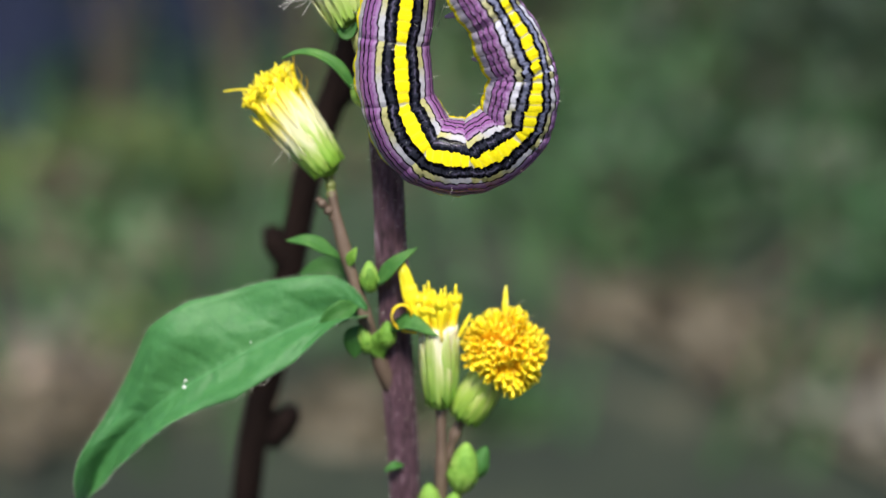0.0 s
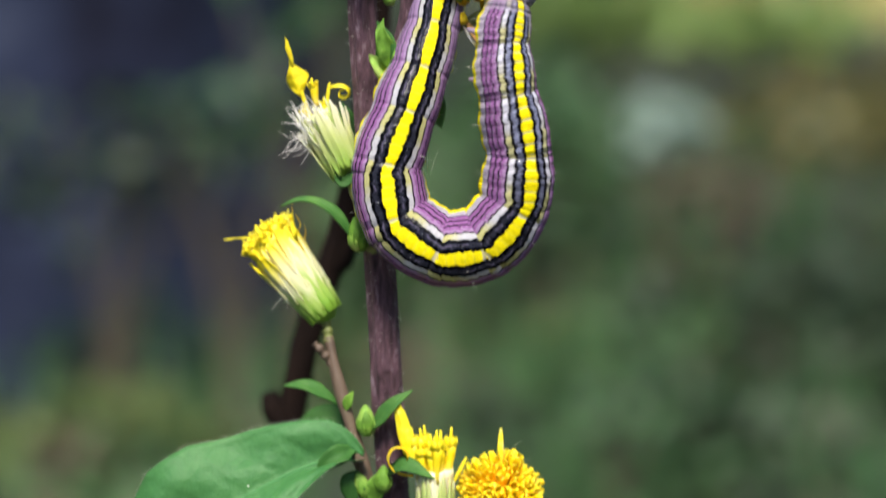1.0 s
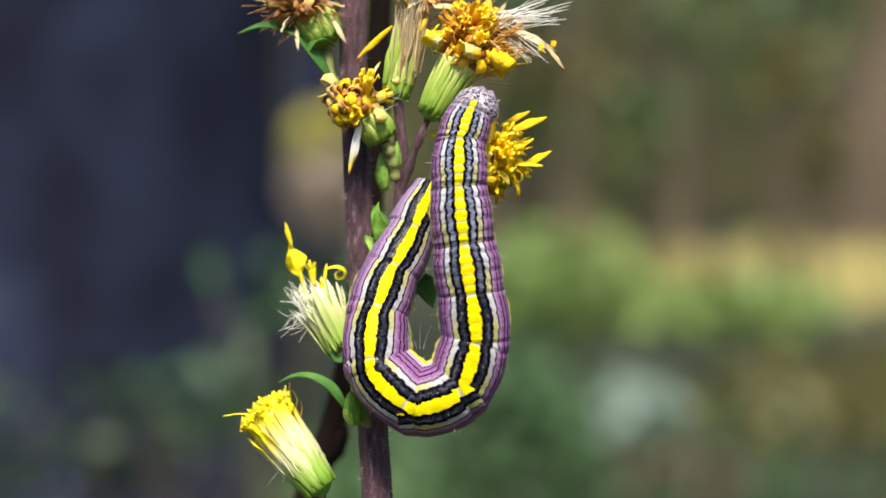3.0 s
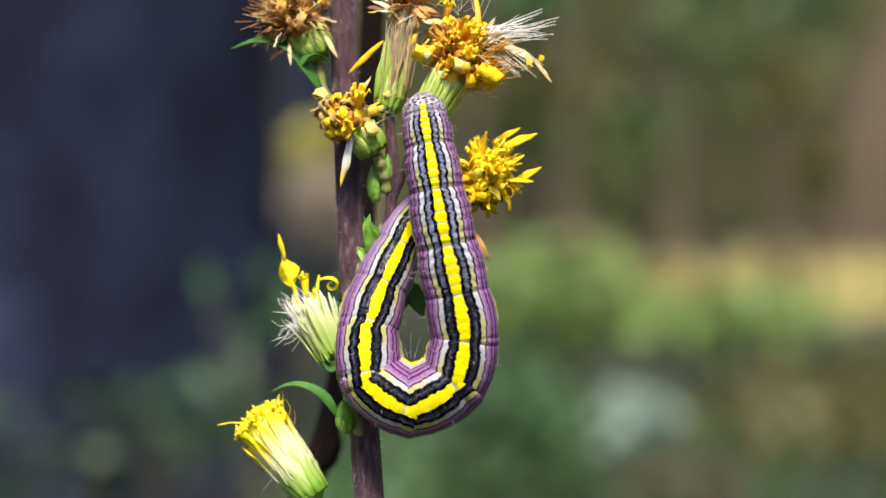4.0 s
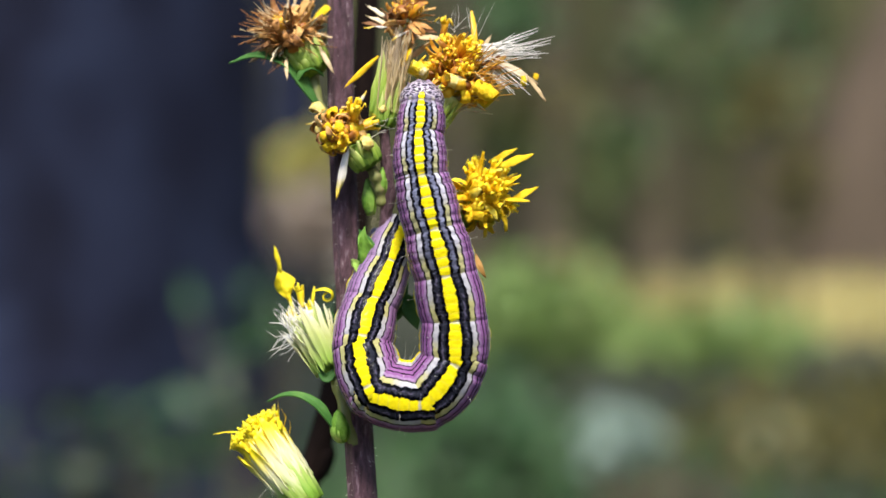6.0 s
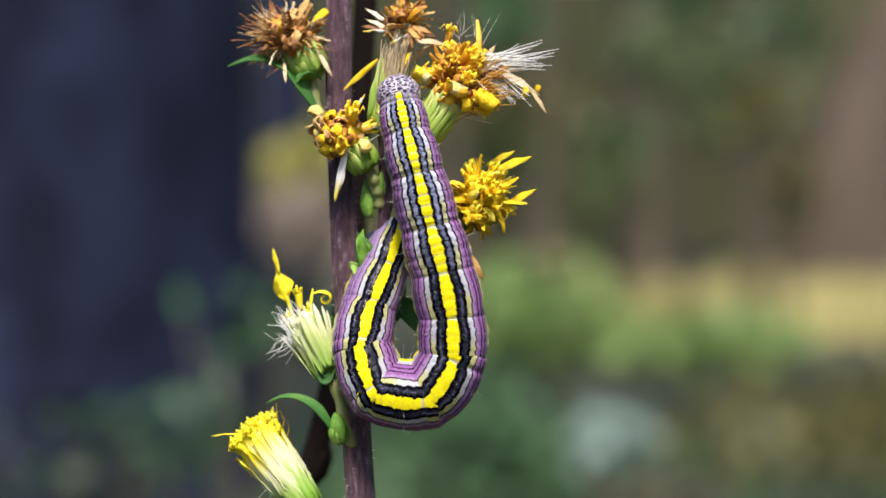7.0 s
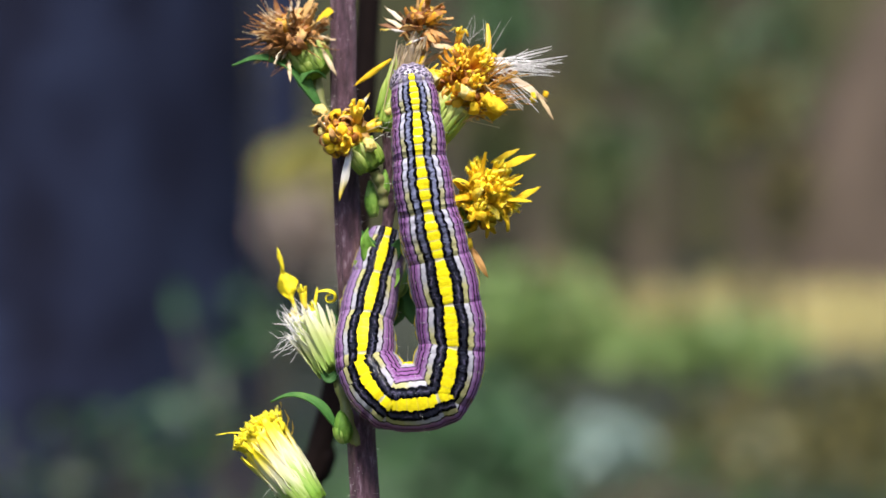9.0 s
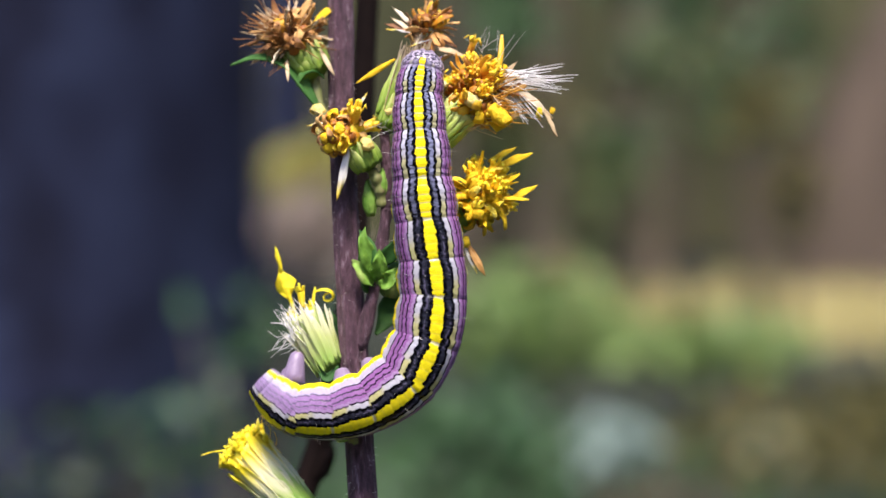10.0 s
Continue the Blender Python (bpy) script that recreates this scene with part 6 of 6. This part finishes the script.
shrub("shrub", "dead undergrowth with dry tan leaves", "shrub", M_TAN, -0.36, 1.05, 0.02, (0.10, 0.07, 0.03), 110, 0.04, 23, "undergrowth")
shrub("shrub", "dead undergrowth with dry tan leaves", "shrub", M_TAN, 0.38, 2.9, 0.30, (0.18, 0.1, 0.05), 130, 0.04, 24, "undergrowth")

shrub("shrub", "thin dull green sprays before the dark trunk", "shrub", M_GREEN, -0.245, 2.0, 0.57, (0.12, 0.06, 0.05), 34, 0.05, 31, "undergrowth")
shrub("shrub", "thin dull green sprays before the dark trunk", "shrub", M_GREEN, -0.34, 2.0, 0.42, (0.14, 0.06, 0.07), 44, 0.05, 32, "undergrowth")

shrub("shrub", "leafy green undergrowth at the foot of the trunk, shade in its colour", "shrub", M_GREEN_SHADED, -0.50, 2.0, 0.36, (0.20, 0.06, 0.11), 120, 0.05, 33, "undergrowth")

# pale patches of dead leaves on the ground before the bank
for x, y, size, count, material, label in ((-0.32, 1.17, (0.13, 0.08, 0.02), 420, M_PALE_LITTER, "heap of pale grey dead leaves"), (-0.36, 1.12, (0.10, 0.06, 0.02), 130, M_PINKTAN, "thin scatter of pale dead leaves"), (-0.41, 1.52, (0.10, 0.10, 0.02), 340, M_TAN, "heap of tan dead leaves"),
                                           (-0.10, 1.10, (0.07, 0.05, 0.02), 160, M_TAN, "heap of tan dead leaves"), (0.30, 1.12, (0.08, 0.06, 0.02), 260, M_PALE_LITTER, "heap of pale grey dead leaves"),
                                           (0.36, 1.95, (0.13, 0.05, 0.03), 260, M_PALE_LITTER, "heap of pale grey dead leaves"), (0.72, 3.05, (0.12, 0.09, 0.05), 220, M_PALE_LITTER, "heap of pale grey dead leaves"),
                                           (0.16, 1.36, (0.10, 0.05, 0.02), 180, M_TAN, "heap of tan dead leaves"), (-0.24, 1.95, (0.12, 0.07, 0.02), 200, M_TAN, "heap of tan dead leaves")):
    bm = bmesh.new()
    leaves_in(bm, (0, 0, size[2] * 0.5), size, count, 0.045, random.Random(count + int(100 * y)), 0.0)
    heap = new("leaf_heap", mesh_of("leaf_heap", bm, material))
    heap.location = (x, y, rise(x, y))
    tagged(heap, label + " on the woodland floor", "leaf litter", "heaps of dead leaves", "stuff")

# a scatter of low herbs on the shaded floor
KINDS = (("deep green low herb on the woodland floor", M_GREEN), ("soft green low herb on the woodland floor", M_SOFT), ("dry tan herb on the woodland floor", M_TAN),
         ("bright green low herb on the woodland floor", M_LIGHT), ("olive low herb on the woodland floor", M_OLIVE), ("pale silvery low herb on the woodland floor", M_SILVER))
rng = random.Random(404)
for k in range(40):
    y = 1.0 + 2.6 * rng.random()
    x = y * rng.uniform(-0.30, 0.30)
    label, material = KINDS[rng.choice((0, 0, 0, 0, 0, 0, 1, 2))]
    s = rng.uniform(0.035, 0.085) * (0.6 + 0.25 * y)
    shrub("low_herb", label, "herb", material, x, y, rise(x, y) + s * 0.8, (s * rng.uniform(0.8, 1.6), s, s * rng.uniform(0.7, 1.3)), 90, 0.035, 500 + k, "herbs on the floor")

# saplings up the bank, their leaves in loose clumps
for k in range(17):
    y = rng.uniform(6.8, 9.2)
    x = y * rng.uniform(0.02, 0.25)
    z = 0.45 + y * rng.uniform(0.13, 0.30)
    label, material = (("shaded green sapling on the bank", M_GREEN), ("olive green sapling on the bank", M_OLIVE), ("dull brown-leaved sapling on the bank", M_TAN), ("light green sapling on the bank", M_SOFT))[rng.choice((0, 0, 0, 1, 2) if z > 0.45 + 0.22 * y else (0, 1, 1, 3, 3))]
    s = rng.uniform(0.12, 0.30)
    shrub("sapling", label, "sapling", material, x, y, z, (s * rng.uniform(0.7, 1.3), s, s * rng.uniform(0.8, 1.8)), 170, 0.10, 600 + k, "saplings on the bank")

# dry grass along the bank, its sunlit brightness put into the pale colour
rng = random.Random(77)
bm = bmesh.new()
for k in range(4600):
    x, y = 0.4 + 4.0 * rng.random(), rng.gauss(9.8, 0.4)
    g = rise(x, y)
    clump = noise.noise(Vector((x * 1.9, y * 1.3, 5.0)))
    if clump < -0.3:
        continue
    h = rng.uniform(0.1, 0.3) + 0.35 * clump
    p, q = Vector((x, y, g - 0.01)), Vector((x + rng.uniform(-0.12, 0.12), y + rng.uniform(-0.12, 0.12), g + h))
    w = Vector((0.016, 0.004, 0))
    v = [bm.verts.new(a) for a in (p - w, p + w, p.lerp(q, 0.6) + w * 0.7, q, p.lerp(q, 0.6) - w * 0.7)]
    bm.faces.new(v)
tagged(new("dry_grass", mesh_of("dry_grass", bm, M_DRYGRASS)), "strip of dry grass on the bank, sunlight put into its pale colour", "grass", kind="stuff")
bm = bmesh.new()
for k in range(3200):
    x, y = rng.uniform(-2.5, 3.0), rng.uniform(1.0, 6.0)
    g = rise(x, y)
    h = rng.uniform(0.06, 0.2)
    p, q = Vector((x, y, g - 0.01)), Vector((x + rng.uniform(-0.06, 0.06), y + rng.uniform(-0.06, 0.06), g + h))
    w = Vector((0.006, 0.003, 0))
    v = [bm.verts.new(a) for a in (p - w, p + w, p.lerp(q, 0.6) + w * 0.7, q, p.lerp(q, 0.6) - w * 0.7)]
    bm.faces.new(v)
tagged(new("grass", mesh_of("grass", bm, M_GREEN)), "thin green grass on the woodland floor", "grass", kind="stuff")

# fallen leaves and grass on the open ground round the plant
M_LITTER = surface("fallen_brown_leaf", [(0.05, 0.028, 0.014), (0.11, 0.062, 0.03), (0.18, 0.12, 0.065)], 20, 200, 0.8, 0.5, 0.002)
bm = bmesh.new()
for k in range(4200):
    a, d = rng.uniform(0, 2 * math.pi), 0.35 + 4.2 * rng.random() ** 0.7
    x, y = math.cos(a) * d, math.sin(a) * d
    if abs(x) < 0.6 * y and y < 4.0:
        continue
    p = Vector((x, y, rise(x, y) + 0.004))
    b = rng.uniform(0, 6.28)
    way, side = Vector((math.cos(b), math.sin(b), rng.uniform(-0.1, 0.35))), Vector((-math.sin(b), math.cos(b), rng.uniform(-0.2, 0.2)))
    ln = rng.uniform(0.03, 0.075)
    v = [bm.verts.new(q) for q in (p, p + way * ln * 0.45 + side * ln * 0.25, p + way * ln, p + way * ln * 0.45 - side * ln * 0.25, p + way * ln * 0.5 + Vector((0, 0, ln * 0.14)))]
    for c, e in ((0, 1), (1, 2), (2, 3), (3, 0)):
        bm.faces.new((v[c], v[e], v[4]))
tagged(new("leaf_litter", mesh_of("leaf_litter", bm, M_LITTER)), "brown fallen leaves scattered on the ground", "leaf litter", kind="stuff")
bm = bmesh.new()
for k in range(5200):
    x, y = rng.uniform(-3.2, 3.2), rng.uniform(-3.0, 2.4)
    if x * x + y * y < 0.16 or (abs(x) < 0.6 * y):
        continue
    if noise.noise(Vector((x * 1.6, y * 1.6, 9.0))) < -0.15:
        continue
    g = rise(x, y)
    h = rng.uniform(0.05, 0.2)
    p, q = Vector((x, y, g - 0.01)), Vector((x + rng.uniform(-0.07, 0.07), y + rng.uniform(-0.07, 0.07), g + h))
    w = Vector((math.cos(k), math.sin(k), 0)) * 0.005
    v = [bm.verts.new(a) for a in (p - w, p + w, p.lerp(q, 0.6) + w * 0.7, q, p.lerp(q, 0.6) - w * 0.7)]
    bm.faces.new(v)
tagged(new("grass", mesh_of("grass", bm, M_SOFT)), "short green grass round the plant", "grass", kind="stuff")

# the wood closes the view all round
bm = bmesh.new()
n = 72
low = [bm.verts.new((math.cos(2 * math.pi * k / n) * 16, math.sin(2 * math.pi * k / n) * 16 + 1, -0.3)) for k in range(n)]
high = [bm.verts.new((math.cos(2 * math.pi * k / n) * 16.6, math.sin(2 * math.pi * k / n) * 16.6 + 1, (7.5 + 1.6 * noise.noise(Vector((k * 0.6, 0, 0)))) if math.sin(2 * math.pi * k / n) > -0.2 else 3.5)) for k in range(n)]
for k in range(n):
    bm.faces.new((low[k], low[(k + 1) % n], high[(k + 1) % n], high[k]))
tagged(new("backdrop", mesh_of("backdrop", bm, M_WOODS)), "dim far woods", "backdrop", kind="structure")

# pale fallen twigs among the litter
def fallen(x0, y0, x1, y1, r, seed):
    ob = new("fallen_twig")
    ob.location = (x0, y0, rise(x0, y0) + r)
    tagged(ob, "pale dry twig fallen on the leaf litter", "twig", "fallen twigs")
    rng = random.Random(seed)
    d = Vector((x1 - x0, y1 - y0, rise(x1, y1) - rise(x0, y0)))
    bm = bmesh.new()
    tube(bm, bend([d * s + Vector((rng.uniform(-1, 1) * 0.01, rng.uniform(-1, 1) * 0.01, rng.uniform(0, 1) * 0.008)) for s in (0, 0.25, 0.5, 0.75, 1)], 24), lambda s: r * (1 - 0.5 * s), 8, 0.05, 5, 0.15)
    part("twig", bm, M_TAN, ob)
    p = d * 0.45
    bm = bmesh.new()
    tube(bm, bend([p, p + Vector((0.03, 0.05, 0.012)), p + Vector((0.05, 0.12, 0.018))], 10), lambda s: r * 0.55 * (1 - 0.6 * s), 7)
    part("side_twig", bm, M_TAN, ob)


fallen(0.08, 1.42, 0.30, 0.98, 0.008, 1)
fallen(0.42, 1.75, 0.20, 1.35, 0.007, 2)
fallen(-0.12, 1.9, 0.05, 2.2, 0.008, 3)

# dead stalk close behind the plant
dead = new("dead_stalk")
dead.location = (-0.03, 0.022, 0)
tagged(dead, "dark dead plant stalk standing behind the flowers", "stalk")


def D(x, z, y=20.0):
    return Vector((x, y, z)) * MM + ORIGIN - dead.location


bm = bmesh.new()
tube(bm, bend([D(-28, -450), D(-26, -200), D(-23.5, -80), D(-20.2, -42), D(-17.3, -28), D(-14.6, -14), D(-11.4, -4), D(-9.6, 4), D(-8.4, 12), D(-7.8, 22), D(-7.2, 36), D(-6.5, 60), D(-6, 90)], 160), lambda s: MM * (2.3 - 1.3 * s), 14, 0.05, 5, 0.2)
part("stalk", bm, M_STALK, dead)
for (x, z, r, ax) in ((-16.6, -20.4, 0.9, (-0.5, 0, 0.9)), (-17.2, -37.0, 0.9, (0.5, 0, 0.9)), (-11.6, -6.4, 0.9, (0.4, 0, 0.9))):
    bm = bmesh.new()
    line = bend([Vector((0, 0, -0.0015)), Vector((0.0002, 0, 0.0)), Vector((0, 0, 0.0028))], 10)
    tube(bm, line, lambda s, r=r: MM * r * (0.35 + math.sin(math.pi * (0.15 + 0.75 * s))), 10, 0.08, 5, 0.3)
    part("dead_seed_head", bm, M_STALK, dead, "", placed(D(x, z), ax))

# ---- what moves ----
def shifted(head, dx, dz, lean=0.0):
    """A head's pose in the plant's space, moved by millimetres and leaned about its base, to the right in degrees."""
    m = head.matrix_basis.copy()
    p = m.translation.copy()
    turn = Matrix.Translation(p) @ Matrix.Rotation(radians(lean), 4, "Y") @ Matrix.Translation(-p)
    return Matrix.Translation(Vector((dx, 0, dz)) * MM) @ turn @ m


def motions():
    for k, ring in enumerate(rings):
        u = fold_at(k)[0]
        walk(ring, [(t, body_pose(line, at, turns, u)) for t, line, at, turns in SPINES])
    # the head is drawn in while the caterpillar feeds
    out = ((0, 1.0), (1.0, 1.015), (2.0, 1.01), (2.5, 0.998), (4.0, 0.984), (5.5, 0.984), (7.0, 1.0), (8.5, 0.998), (9.0, 0.986), (10.0, 0.983))
    walk(head, [(t, body_pose(line, at, turns, float(np.interp(t, *zip(*out))), 0)) for t, line, at, turns in SPINES])
    sway = {}
    for name, ob, keys in (
        ("sun", sun_head, ((0, -2.6, 0.6, -8), (1.5, -2.4, 1.0, -8), (2.0, -2.4, 0.6, -4), (2.5, -0.6, 0.6, 0), (4.0, -0.3, 0.3, 0), (4.5, 0, 0, 0), (5.0, -0.4, 0.4, 0), (5.5, 0, -0.2, 0), (10, 0, 0, 0))),
        ("tall", tall_head, ((0, 0, 0, 0), (4.5, 0, 0, 0), (5.0, 0.2, -0.3, 4), (5.5, 0, 0, 0), (7.0, 0.1, -0.2, 4), (8.5, 0.1, -0.2, 4), (9.0, 0.2, -0.4, 6), (9.5, 0.5, -0.7, 12), (10, 0.5, -0.7, 12))),
        ("tube", tube_head, ((0, 0, 0, 0), (4.5, 0, 0, 0), (8.5, 0, 0, 3), (9.0, 0.1, 0, 7), (9.5, 0.2, 0, 13), (10, 0.2, 0, 11))),
        ("left", left_head, ((0, 0, 0, 0), (9.6, 0, 0, 0), (9.8, -0.1, -0.1, -2), (10, -0.4, -0.7, -7))),
    ):
        walk(ob, [(t, shifted(ob, dx, dz, lean)) for t, dx, dz, lean in keys])


cam.data.dof.focus_object = cater
motions()
